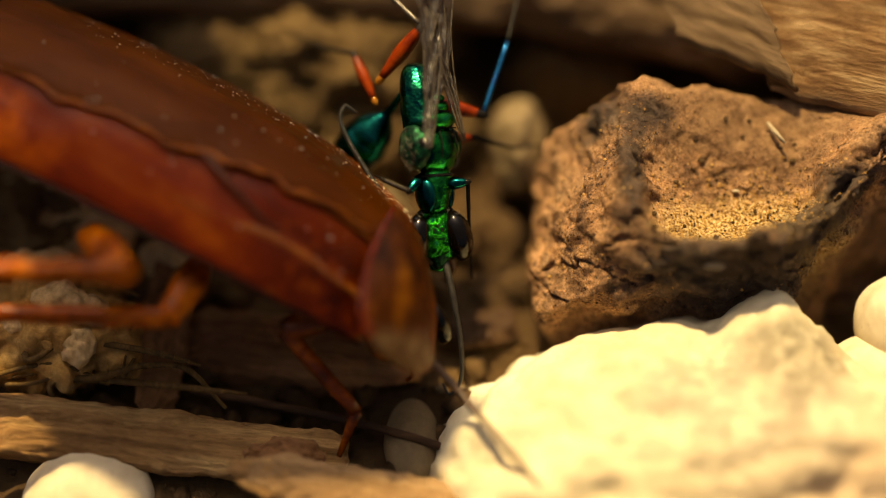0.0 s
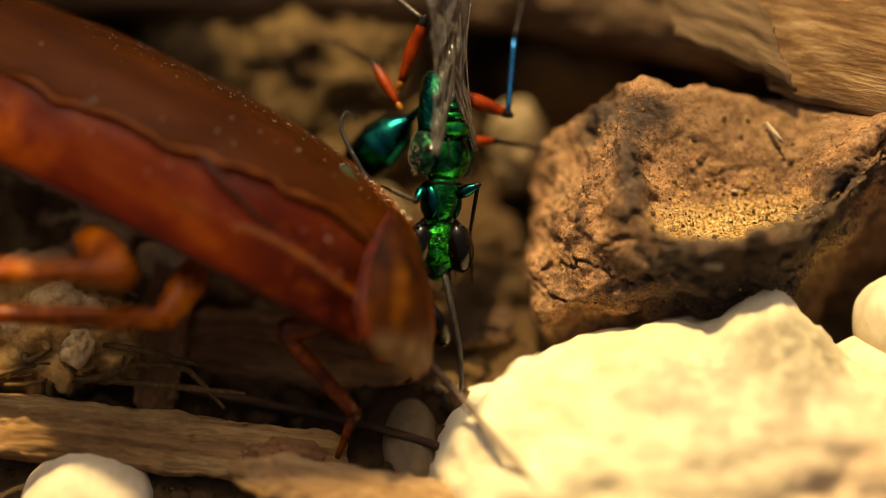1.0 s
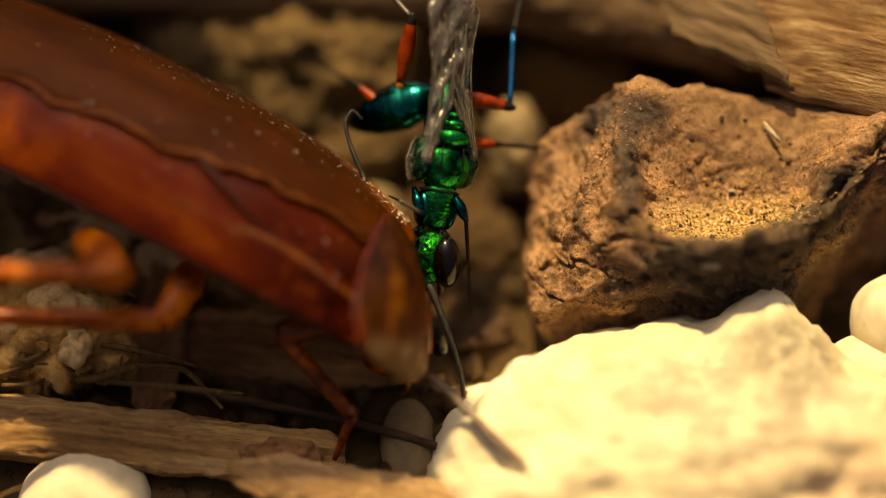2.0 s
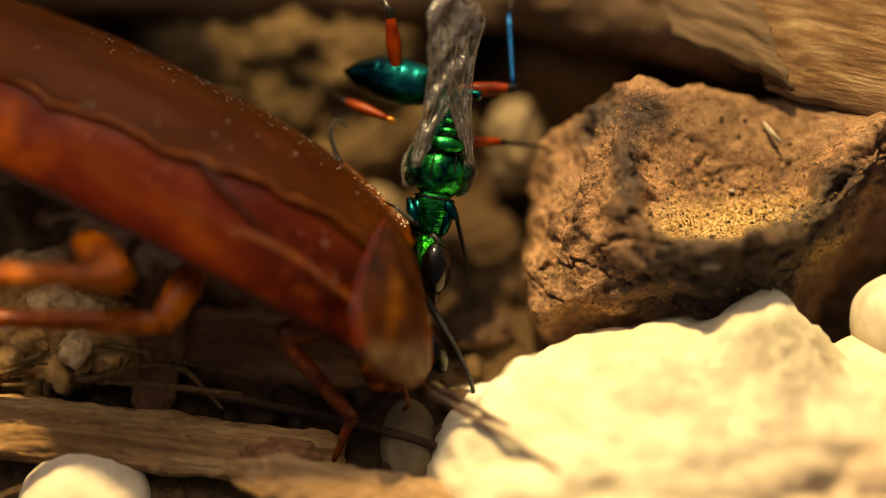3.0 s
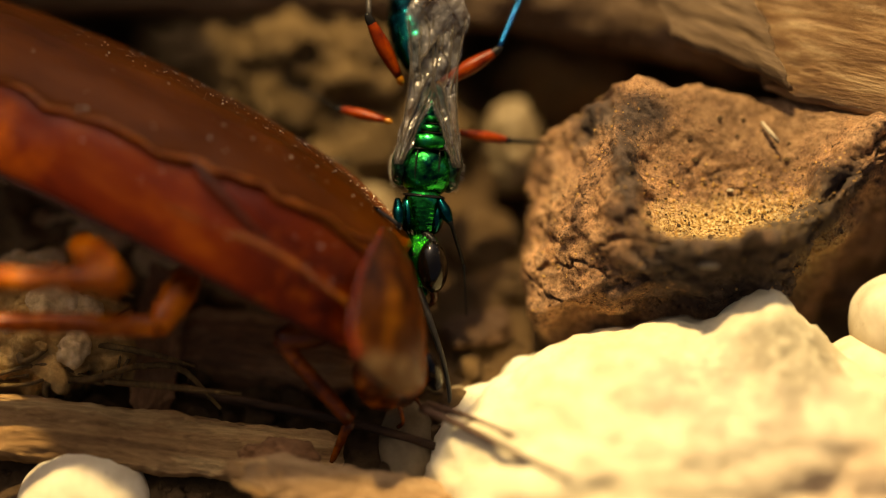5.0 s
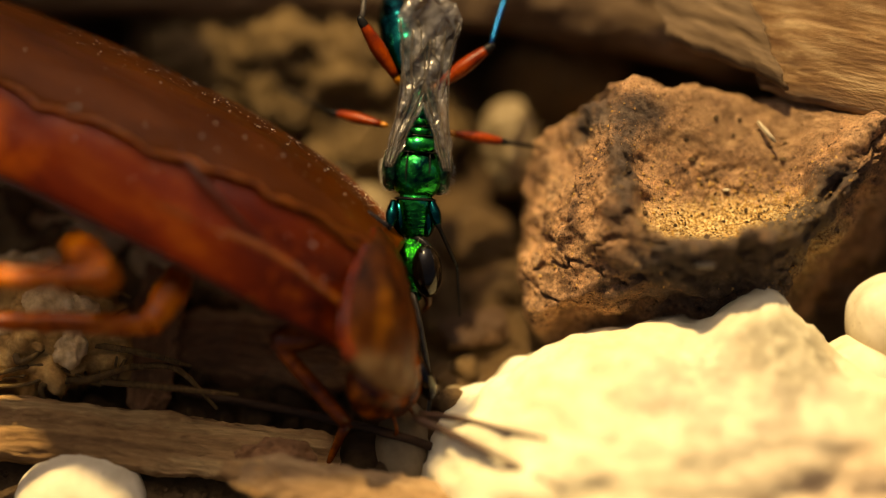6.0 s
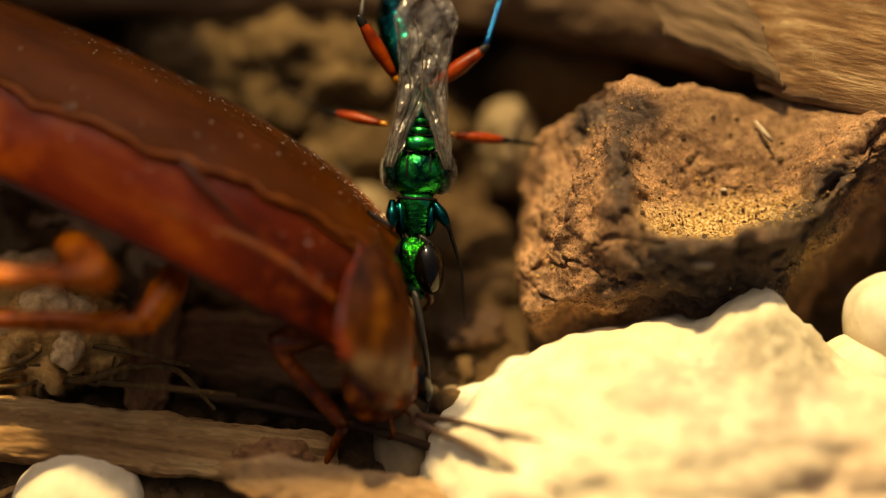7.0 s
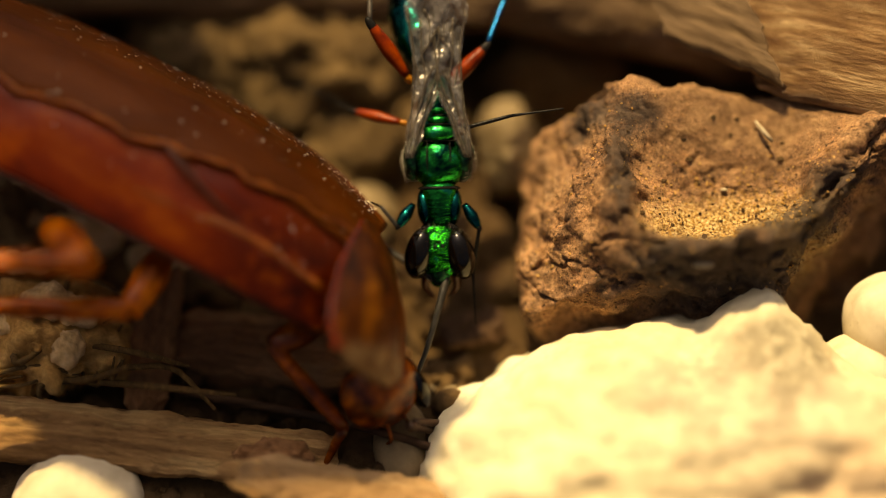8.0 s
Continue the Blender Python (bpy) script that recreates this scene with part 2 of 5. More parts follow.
GREEN = glossy("green_metal_cuticle", [(0.36, (0.0, 0.02, 0.02)), (0.46, (0.004, 0.16, 0.03)), (0.58, (0.004, 0.44, 0.06)), (0.74, (0.0, 0.4, 0.28))], 1.0, 0.24, 1.0, 0, 0.3, 0.06, 0.13)
REARGREEN = glossy("blue_green_rear_cuticle", [(0.36, (0.0, 0.015, 0.03)), (0.5, (0.0, 0.09, 0.06)), (0.7, (0.01, 0.34, 0.16))], 0.7, 0.26, 1.0, 0, 0.3, 0.08, 0.2)
HEADGREEN = glossy("green_gold_head_cuticle", [(0.38, (0.0, 0.015, 0.012)), (0.47, (0.006, 0.16, 0.015)), (0.56, (0.008, 0.44, 0.03)), (0.64, (0.0, 0.3, 0.1)), (0.71, (0.0, 0.25, 0.45))], 0.4, 0.24, 1.0, 0, 0.7, 0.07, 0.09)
DARKGREEN = glossy("dark_hairy_green_cuticle", [(0.35, (0.004, 0.008, 0.007)), (0.52, (0.004, 0.04, 0.02)), (0.62, (0.01, 0.14, 0.05)), (0.72, (0.05, 0.055, 0.04))], 0.45, 0.34, 0.8, 0, 0.5, 0.08, 0.11)
TEAL = glossy("teal_metal_cuticle", [(0.3, (0.0, 0.008, 0.018)), (0.5, (0.0, 0.045, 0.05)), (0.7, (0.0, 0.24, 0.19))], 1.8, 0.2, 1.0, 0, 0.06, 0.03, 0.1)
BLUE = glossy("blue_metal_leg", [(0.3, (0.02, 0.06, 0.3)), (0.5, (0.01, 0.22, 0.5)), (0.7, (0.05, 0.12, 0.5))], 1.6, 0.26, 1.0, 0, 0.2, 0.03)
GREYSHANK = glossy("grey_leg_cuticle", [(0.3, (0.025, 0.022, 0.02)), (0.7, (0.11, 0.095, 0.08))], 0.8, 0.3, 0.3, 0, 0.2, 0.03)
ORANGE = glossy("orange_femur", [(0.34, (0.09, 0.008, 0.001)), (0.5, (0.2, 0.022, 0.001)), (0.7, (0.34, 0.055, 0.003))], 1.3, 0.34, 0, 0.0, 0.25, 0.05, 0, 0.05, (1, 1, 1), 0.2)
AMBER = glossy("amber_leg_base", [(0.35, (0.2, 0.05, 0.003)), (0.65, (0.6, 0.25, 0.02))], 0.5, 0.22, 0.2, 0.2, 0.3, 0.05)
BLACK = glossy("black_cuticle", [(0.3, (0.004, 0.004, 0.005)), (0.7, (0.014, 0.013, 0.012))], 0.6, 0.26, 0, 0.0, 0.3, 0.04, 0, 0, (1, 1, 1), 0.1)
BROWNLEG = glossy("brown_thin_cuticle", [(0.3, (0.05, 0.025, 0.012)), (0.7, (0.12, 0.06, 0.03))], 0.8, 0.4, 0, 0.1, 0.2, 0.03)
JAWBROWN = glossy("jaw_cuticle", [(0.3, (0.02, 0.007, 0.004)), (0.7, (0.07, 0.022, 0.01))], 0.6, 0.22, 0, 0, 0.2, 0.03, 0, 0, (1, 1, 1), 0.25)
FEELER = glossy("dark_grey_antenna", [(0.3, (0.014, 0.013, 0.013)), (0.7, (0.045, 0.042, 0.038))], 0.4, 0.32, 0.2, 0, 0.6, 0.08)
HAIR = glossy("pale_hair", [(0.3, (0.25, 0.22, 0.18)), (0.7, (0.4, 0.36, 0.3))], 1.0, 0.4, 0, 0, 0.1, 0.02)
VEIN = glossy("wing_vein", [(0.3, (0.07, 0.055, 0.04)), (0.7, (0.18, 0.15, 0.12))], 0.5, 0.36, 0.5, 0.3, 1.0, 0.25)


def membrane():
    """Smoky clear film with a silvery sheen, bulging between its veins."""
    m, nt, bsdf = shader("smoky_wing_membrane")
    out = nt.nodes["Material Output"]
    clear, mix = nt.nodes.new("ShaderNodeBsdfTransparent"), nt.nodes.new("ShaderNodeMixShader")
    clear.inputs[0].default_value = (0.62, 0.54, 0.45, 1)
    mix.inputs[0].default_value = 0.42
    n = noise_at(nt, 1.0, 3, 0.5, (1, 0.6, 1))
    c = ramp(nt, n.outputs[0], [(0.3, (0.22, 0.2, 0.19)), (0.7, (0.62, 0.59, 0.56))])
    nt.links.new(c.outputs[0], bsdf.inputs["Base Color"])
    bsdf.inputs["Roughness"].default_value = 0.27
    bsdf.inputs["Metallic"].default_value = 0.55
    bumped(nt, bsdf, n.outputs[0], 1.0, 1.0)
    nt.links.new(clear.outputs[0], mix.inputs[1])
    nt.links.new(bsdf.outputs[0], mix.inputs[2])
    nt.links.new(mix.outputs[0], out.inputs[0])
    return m


WING = membrane()


# ---- building blocks ----
def part(name, bm, material, parent=None, label="", smooth=True):
    bmesh.ops.scale(bm, vec=(MM, MM, MM), verts=bm.verts)
    bmesh.ops.recalc_face_normals(bm, faces=bm.faces)
    me = bpy.data.meshes.new(name)
    bm.to_mesh(me)
    bm.free()
    for p in me.polygons:
        p.use_smooth = smooth
    me.materials.append(material)
    ob = new(name, me)
    if parent:
        ob.parent = parent
    return tagged(ob, label)


def empty(name, m=None):
    ob = new(name)
    ob.empty_display_size = 0.002
    if m:
        ob.matrix_basis = m
    return ob


def at(origin, fwd=(0, 1, 0), up=(0, 0, 1)):
    """Pose at origin (mm) whose y axis runs along fwd and whose z axis leans to up."""
    y = Vector(fwd).normalized()
    x = y.cross(Vector(up)).normalized()
    z = x.cross(y)
    m = Matrix((x, y, z)).transposed().to_4x4()
    m.translation = Vector(origin) * MM
    return m


def rough_noise(p, seed, octaves=4):
    q = p + Vector((seed * 17.31, seed * 7.77, -seed * 3.13))
    total, amp, f = 0.0, 1.0, 1.0
    for _ in range(octaves):
        total += amp * noise.noise(q * f)
        amp, f = amp * 0.5, f * 2.1
    return total


def lump(size, seed, rough=0.12, freq=0.35, sub=4, cuts=0, octaves=4, power=2.0, keep=0.82, flats=(), bumps=()):
    """A stone or clod: a rounded block, cut by random flats and roughened. size: half-lengths in mm."""
    rnd = random.Random(seed)
    bm = bmesh.new()
    bmesh.ops.create_icosphere(bm, subdivisions=sub, radius=1.0)
    flats = [(Vector(n).normalized(), d) for n, d in flats]
    for _ in range(cuts):
        n = Vector((rnd.gauss(0, 1), rnd.gauss(0, 1), rnd.gauss(0, 1))).normalized()
        flats.append((n, rnd.uniform(keep - 0.14, keep + 0.1)))
    s = Vector(size)
    mean = (s.x * s.y * s.z) ** (1 / 3)
    for v in bm.verts:
        c = v.co.normalized()
        k = (abs(c.x) ** power + abs(c.y) ** power + abs(c.z) ** power) ** (-1 / power)
        c = c * k
        for n, d in flats:
            over = c.dot(n) - d
            if over > 0:
                c -= n * over * 0.92
        q = Vector((c.x * s.x, c.y * s.y, c.z * s.z))
        for spot, reach, height in bumps:
            away = (q - Vector(spot)).length / reach
            q += Vector(spot).normalized() * height * math.exp(-away * away)
        out = Vector((c.x / s.x, c.y / s.y, c.z / s.z)).normalized()
        v.co = q + out * rough * mean * rough_noise(q * freq, seed, octaves)
    return bm


def placed(bm, m):
    bmesh.ops.transform(bm, matrix=m, verts=bm.verts)
    return bm


def sweep(points, radii, seg=8, flat=1.0, closed=True, bm=None):
    """A tube along points with a radius at each; flat squeezes it along its local z."""
    bm = bm or bmesh.new()
    pts = [Vector(p) for p in points]
    rings = []
    side = None
    for i, p in enumerate(pts):
        d = (pts[min(i + 1, len(pts) - 1)] - pts[max(i - 1, 0)]).normalized()
        if side is None:
            side = d.cross(Vector((0, 0, 1)))
            if side.length < 0.1:
                side = d.cross(Vector((1, 0, 0)))
        side = (side - d * side.dot(d)).normalized()
        up = side.cross(d)
        r = radii[i]
        rings.append([bm.verts.new(p + r * (math.cos(a) * side + math.sin(a) * flat * up)) for a in [2 * math.pi * k / seg for k in range(seg)]])
    for a, b in zip(rings, rings[1:]):
        for k in range(seg):
            bm.faces.new((a[k], a[(k + 1) % seg], b[(k + 1) % seg], b[k]))
    if closed:
        bm.faces.new(rings[0][::-1])
        bm.faces.new(rings[-1])
    return bm


def curve_through(points, n=24):
    """Points of a smooth curve through the given ones."""
    pts = [Vector(p) for p in points]
    ext = [2 * pts[0] - pts[1]] + pts + [2 * pts[-1] - pts[-2]]
    out = []
    for i in range(n):
        u = i / (n - 1) * (len(pts) - 1)
        k = min(int(u), len(pts) - 2)
        t = u - k
        a, b, c, d = ext[k:k + 4]
        out.append(0.5 * ((2 * b) + (c - a) * t + (2 * a - 5 * b + 4 * c - d) * t * t + (3 * b - a - 3 * c + d) * t ** 3))
    return out


def lerp_list(values, n):
    out = []
    for i in range(n):
        u = i / (n - 1) * (len(values) - 1)
        k = min(int(u), len(values) - 2)
        out.append(values[k] + (values[k + 1] - values[k]) * (u - k))
    return out


def ball(centre, radii, bm=None, sub=3, turn=None):
    bm = bm or bmesh.new()
    made = bmesh.ops.create_icosphere(bm, subdivisions=sub, radius=1.0)["verts"]
    m = Matrix.Translation(centre) @ (turn.to_4x4() if turn else Matrix()) @ Matrix.Diagonal((*radii, 1))
    bmesh.ops.transform(bm, matrix=m, verts=made)
    return bm


def roughen(bm, amount, freq, seed, octaves=4):
    bm.normal_update()
    moves = [(v, v.normal * amount * rough_noise(v.co * freq, seed, octaves)) for v in bm.verts]
    for v, d in moves:
        v.co += d
    return bm


# ---- ground ----
def ground_height(x, y):
    p = Vector((x, y, 0))
    h = 1.1 * rough_noise(p * 0.12, 3, 3) + 0.5 * rough_noise(p * 0.5, 5, 4)
    return h - 0.4


def build_ground():
    near = np.linspace(-60, 60, 221)
    far = np.array([70, 90, 130, 220, 500, 2000, 10000, 60000, 400000.0])
    xs = np.concatenate([-far[::-1], near, far])
    n = len(xs)
    verts = []
    for y in xs:
        for x in xs:
            z = ground_height(x, y + 5) if max(abs(x), abs(y)) <= 60 else -0.4
            verts.append((x * MM, (y + 5) * MM, z * MM))
    faces = [(j * n + i, j * n + i + 1, (j + 1) * n + i + 1, (j + 1) * n + i) for j in range(n - 1) for i in range(n - 1)]
    me = bpy.data.meshes.new("ground")
    me.from_pydata(verts, [], faces)
    for p in me.polygons:
        p.use_smooth = True
    me.materials.append(SOIL)
    tagged(new("ground", me), "dark brown crumbly soil ground with loose grains", "ground", kind="structure")


def build_crumbs():
    rnd = random.Random(11)
    bm = bmesh.new()
    for _ in range(1500):
        x, y = rnd.uniform(-34, 34), rnd.uniform(-22, 36)
        r = 0.2 + 0.9 * rnd.random() ** 3
        made = bmesh.ops.create_icosphere(bm, subdivisions=2, radius=r)["verts"]
        off = Vector((x, y, ground_height(x, y) + r * 0.4))
        k = Vector((rnd.uniform(0.7, 1.2), rnd.uniform(0.7, 1.2), rnd.uniform(0.6, 1.0)))
        for v in made:
            c = v.co * (1 + 0.55 * noise.noise(v.co / r * 1.3 + off * 3) + 0.3 * noise.noise(v.co / r * 3.1 + off))
            v.co = Vector((c.x * k.x, c.y * k.y, c.z * k.z)) + off
    ob = part("soil_crumbs", bm, SOIL)
    tagged(ob, "loose brown soil crumbs scattered over the ground", "soil", kind="stuff")


def stone(name, centre, size, material, label, category, turn=(0, 0, 0), fine=0.0, **how):
    bm = placed(lump(size, **how), pose(0, 0, 0, *turn))
    if fine:
        roughen(bm, fine, 1.1, how["seed"], 4)
    ob = part(name, bm, material)
    ob.location = Vector(centre) * MM
    return tagged(ob, label, category, {"pebble": "pebbles among the litter", "soil_clump": "soil clumps round the insects", "crumb": "limestone crumbs on the soil"}.get(name, ""))


def crumbed(clump, size, seed, material):
    """Small crumbs stuck on the upper side of a clump."""
    rnd = random.Random(seed)
    me = None
    for _ in range(7):
        a, up = rnd.uniform(0, 2 * math.pi), rnd.uniform(0.25, 0.95)
        flat = math.sqrt(1 - up * up)
        spot = Vector((size[0] * flat * math.cos(a), size[1] * flat * math.sin(a), size[2] * up)) * 0.93
        if me is None:
            first = part("crumb", lump((0.75, 0.6, 0.5), seed + 500, 0.3, 0.9, 3, 2, 4), material, clump)
            me, ob = first.data, first
        else:
            ob = new("crumb", me)
            ob.parent = clump
        k = rnd.uniform(0.5, 1.3)
        ob.matrix_basis = Matrix.LocRotScale(spot * MM, Euler((0, 0, rnd.uniform(0, 6))), (k, k, k * rnd.uniform(0.7, 1)))


build_ground()
build_crumbs()

# soil clumps and pale stones behind the wasp
for centre, size, seed in [((-7.27, 16.66, 2.80), (6.0, 5.0, 5.5), 121), ((-10.37, 15.05, 0.44), (4, 4, 3), 122), ((-4.84, 11.57, 1.67), (2.8, 3, 2.6), 23),
                           ((-2.89, 19.93, 1.42), (4, 4, 5), 24), ((-6.50, 9.05, 1.13), (2.5, 2.5, 2.2), 25), ((-3.19, 14.44, 1.24), (2.4, 2, 2), 26),
                           ((-13.21, 16.80, 2.90), (5, 4, 4.5), 27), ((-5.65, 20.49, 1.81), (4, 3.5, 4.5), 28), ((-0.81, 12.73, 1.26), (2.6, 2.4, 2.2), 29), ((7.37, 16.72, 1.62), (4, 3, 3), 30)]:
    crumbed(stone("soil_clump", centre, size, CLAY, "pale brown crumbly clump of dry soil", "soil clump", seed=seed, rough=0.24, freq=0.42, sub=5, octaves=6, fine=0.36), size, seed, CLAY)
stone("pebble", (4.27, 10.05, 3.05), (1.7, 2.9, 2.6), GREY, "dull beige rounded pebble half sunk in soil", "stone", seed=31, rough=0.18, sub=5, cuts=4, fine=0.12)
stone("pebble", (2.20, 5.46, -0.16), (2.4, 2.2, 1.8), SOIL, "dull beige rounded pebble half sunk in soil", "stone", seed=32, rough=0.18, sub=5, cuts=4, fine=0.15)
stone("pebble", (-4.47, 6.55, 0.60), (2.3, 2.3, 1.9), GREY, "pale smooth pebble lying behind the cockroach", "stone", seed=33, rough=0.1, sub=4)
stone("pebble", (4.16, 2.42, -0.75), (1.8, 2.0, 1.6), SOIL, "dark rounded pebble covered with soil", "stone", seed=34, rough=0.2, sub=4)


# ---- log along the back ----
def build_log():
    log = empty("log", at((0, 0, 0)))
    pts = curve_through([(-70, 27.5, 8.0), (-25, 28.0, 8.0), (0, 27.2, 7.6), (10, 25.9, 7.6), (18, 23.4, 7.9), (27, 19.8, 8.9), (45, 13.0, 10.0), (75, 5.0, 11.0)], 110)
    bm = sweep(pts, lerp_list([11.0, 11.2, 11.0, 11.2, 11.0], 110), 140, 0.42)
    roughen(bm, 0.6, 0.3, 41, 5)
    roughen(bm, 0.18, 1.3, 45, 3)
    part("trunk", bm, LOGWOOD, log)
    def sheet(edge, across, span, thick, seed, jag):
        """A splintered sheet of wood hanging down to a ragged edge, with its own axes along the grain."""
        a, b = Vector(edge[0]), Vector(edge[-1])
        w = Vector(across).normalized()
        x = (b - a).normalized()
        z = x.cross(w).normalized()
        m = Matrix((x, z.cross(x), z)).transposed().to_4x4()
        m.translation = a
        inv = m.inverted()
        bm = bmesh.new()
        rows = []
        line = curve_through(edge, 150)
        for i, p in enumerate(line):
            bite = jag * rough_noise(Vector((i * 0.035, 0, 0)), seed, 3)
            row = []
            for k in range(26):
                q = p + w * (bite * (1 - k / 25) + span * k / 25) + x * jag * 1.6 * rough_noise(Vector((k * 0.25, 5, 0)), seed, 4) * (1 if i in (0, 149) else max(0.0, 1 - min(i, 149 - i) / 12))
                q += z * (0.2 * rough_noise(Vector((i * 0.012, k * 0.3, 1)), seed, 4) - 0.5 * max(0.0, 1 - k / 3) ** 2)
                row.append(bm.verts.new(inv @ q))
            rows.append(row)
        for i in range(149):
            for k in range(25):
                bm.faces.new((rows[i][k], rows[i + 1][k], rows[i + 1][k + 1], rows[i][k + 1]))
        bmesh.ops.recalc_face_normals(bm, faces=bm.faces)
        bm.normal_update()
        if sum(f.normal.z for f in bm.faces) < 0:
            bmesh.ops.reverse_faces(bm, faces=bm.faces)
        bmesh.ops.solidify(bm, geom=bm.faces[:], thickness=thick)
        m.translation = a * MM
        return bm, m

    bm, m = sheet([(18.32, 8.07, 11.19), (19.89, 7.57, 11.20), (21.92, 6.90, 11.35), (24.98, 5.86, 11.35), (32.15, 3.78, 11.48), (42.80, 0.84, 11.86)], (-0.100, 0.888, 0.353), 12.0, 0.9, 43, 0.22)
    part("split_slab", bm, SPLITWOOD, log, "bright splintered wood with long grain").matrix_basis = m
    bm, m = sheet([(13.28, 11.10, 11.60), (14.54, 10.48, 11.65), (15.96, 9.86, 11.71), (17.36, 9.13, 11.81), (18.59, 8.29, 11.95), (19.67, 7.58, 11.94)], (-0.30, 0.86, 0.30), 6.0, 0.35, 46, 0.3)
    part("bark_flake", bm, GREYBARK, log, "grey peeling bark flake").matrix_basis = m
    tagged(log, "weathered flat log with a broken splintered edge", "log")


build_log()


def build_shade_stump():
    """An unseen broken split stump behind the log, added to shade the cockroach."""
    n = 70
    bm = sweep(curve_through([(0, -20.3, -3), (0, -11.3, 50), (0, -4.5, 90), (0, 1.6, 126)], n), lerp_list([5.2, 4.4, 4.3, 4.3, 4.3], n), 72, 2.5)
    roughen(bm, 0.4, 0.2, 44, 5)
    for v in bm.verts:
        v.co.z = min(v.co.z, 119.6 + 0.45 * v.co.y + 1.8 * noise.noise(v.co * 0.22))
    placed(bm, Matrix.Translation((-27.4, 45.9, 0)) @ Matrix.Rotation(radians(-72.8), 4, "Z"))
    tagged(part("stump", bm, LOGWOOD), "unseen broken split brown stump leaning behind the log, added for shade", "stump")


build_shade_stump()


# ---- rusty rock ----
def build_rock():
    bm = lump((12.5, 6.4, 5.8), 57, 0.05, 0.3, 7, 0, 4, 6.0)
    flats = [((-0.75, -0.05, 0.66), 9.7), ((-0.5, -0.6, 0.62), 8.3), ((0.7, -0.68, 0.06), 4.2), ((0, -1, -0.05), 4.9), ((-0.6, 0.7, 0.35), 11.0), ((0.2, 0.9, 0.4), 7.2)]
    flats = [(Vector(n).normalized(), d) for n, d in flats]
    for v in bm.verts:
        p = v.co
        w = 0.9 * noise.noise(p * 0.45) + 0.4 * noise.noise(p * 1.1)
        if p.z > -2:
            dy = p.y + 2.2 + 0.6 * w
            low = 3.3 * math.exp(-abs((p.x + 1.1 + w) / 6.5) ** 3 - abs(dy / (6.8 if dy > 0 else 2.9)) ** 2.3)
            ridge = 2.0 * math.exp(-((p.y + 4.4 + 0.5 * w) / 1.3) ** 2 - ((p.x + 1.2) / 4.6) ** 4)
            ridge += 1.1 * math.exp(-((0.7 * p.x - 0.68 * p.y - 3.1 + 0.4 * w) / 0.7) ** 2) * (1 if p.x > -1 else 0.2)
            ridge += 1.3 * math.exp(-((p.x + 7.4 + 0.6 * w) / 0.8) ** 2 - ((p.y + 1) / 3.5) ** 4)
            p.z += min(1.0, (p.z + 2) / 5) * ((0.22 if p.x < -4 else 0.22 - 0.14 * min(1.0, (p.x + 4) / 5)) * max(0.0, p.y + 2) - low + ridge)
        for n, d in flats:
            over = p.dot(n) - d - 0.5 * w
            if over > 0:
                p -= n * over * 0.93
        v.co = p
    bm.normal_update()
    shifts = []
    for v in bm.verts:
        q = v.co * 0.42 + Vector((3, 8, 1))
        crag = 0.7 * noise.noise(q * 0.8) - 0.95 * abs(noise.noise(q * 1.2)) - 0.2 * abs(noise.noise(q * 3.2)) + 0.05 * noise.noise(q * 7)
        seam = abs(noise.noise(Vector((v.co.x * 0.25, v.co.y * 0.3, v.co.z * 1.1 + 4))))
        calm = min(1.0, max(0.0, (v.normal.z - 0.55) / 0.25)) * min(1.0, max(0.0, (v.co.y + 3.2) / 1.5))
        shifts.append(v.normal * ((0.8 * crag + 0.25) * (1 - 0.7 * calm) - 0.5 * (1 - 0.7 * calm) * max(0.0, 0.06 - seam) / 0.06))
    for v, d in zip(bm.verts, shifts):
        v.co += d
    roughen(bm, 0.08, 3.0, 9, 3)
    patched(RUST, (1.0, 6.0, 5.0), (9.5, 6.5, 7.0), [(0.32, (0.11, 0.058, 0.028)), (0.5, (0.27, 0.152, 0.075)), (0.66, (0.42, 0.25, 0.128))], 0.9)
    # near-black patches along the front lip, the ridges and the left crest
    near_black = [(0.3, (0.016, 0.013, 0.012)), (0.5, (0.05, 0.036, 0.03)), (0.66, (0.13, 0.09, 0.065))]
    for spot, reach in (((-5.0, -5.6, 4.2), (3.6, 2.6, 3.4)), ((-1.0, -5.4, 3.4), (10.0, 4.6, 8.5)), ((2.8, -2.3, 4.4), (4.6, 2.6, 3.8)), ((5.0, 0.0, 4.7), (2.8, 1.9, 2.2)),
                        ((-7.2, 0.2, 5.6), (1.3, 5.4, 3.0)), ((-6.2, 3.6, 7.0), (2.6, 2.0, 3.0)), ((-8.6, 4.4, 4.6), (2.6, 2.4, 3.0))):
        patched(RUST, spot, reach, near_black, 0.7)
    rnd = random.Random(58)
    bm.verts.ensure_lookup_table()
    beds = [v for v in bm.verts if v.normal.z > 0.6 and v.co.z > 0 and -5.5 < v.co.y < 4.5 and -7.5 < v.co.x < 6.0]
    ochre, dark = bmesh.new(), bmesh.new()
    for i in range(3600):
        v = rnd.choice(beds)
        if math.hypot(v.co.x / 6.5, (v.co.y + 1.8) / 3.2) > rnd.uniform(0.3, 1.4):
            continue
        k = 0.025 + 0.06 * rnd.random() ** 4
        ball(v.co + v.normal * k * 0.4, (k * rnd.uniform(0.8, 1.6), k * rnd.uniform(0.8, 1.6), k), ochre if rnd.random() < 0.78 else dark, 1)
    slopes = [v for v in bm.verts if v.normal.z > 0.1 and v.normal.y < 0.3 and v.co.z > -3 and v.co.x < -4.5]
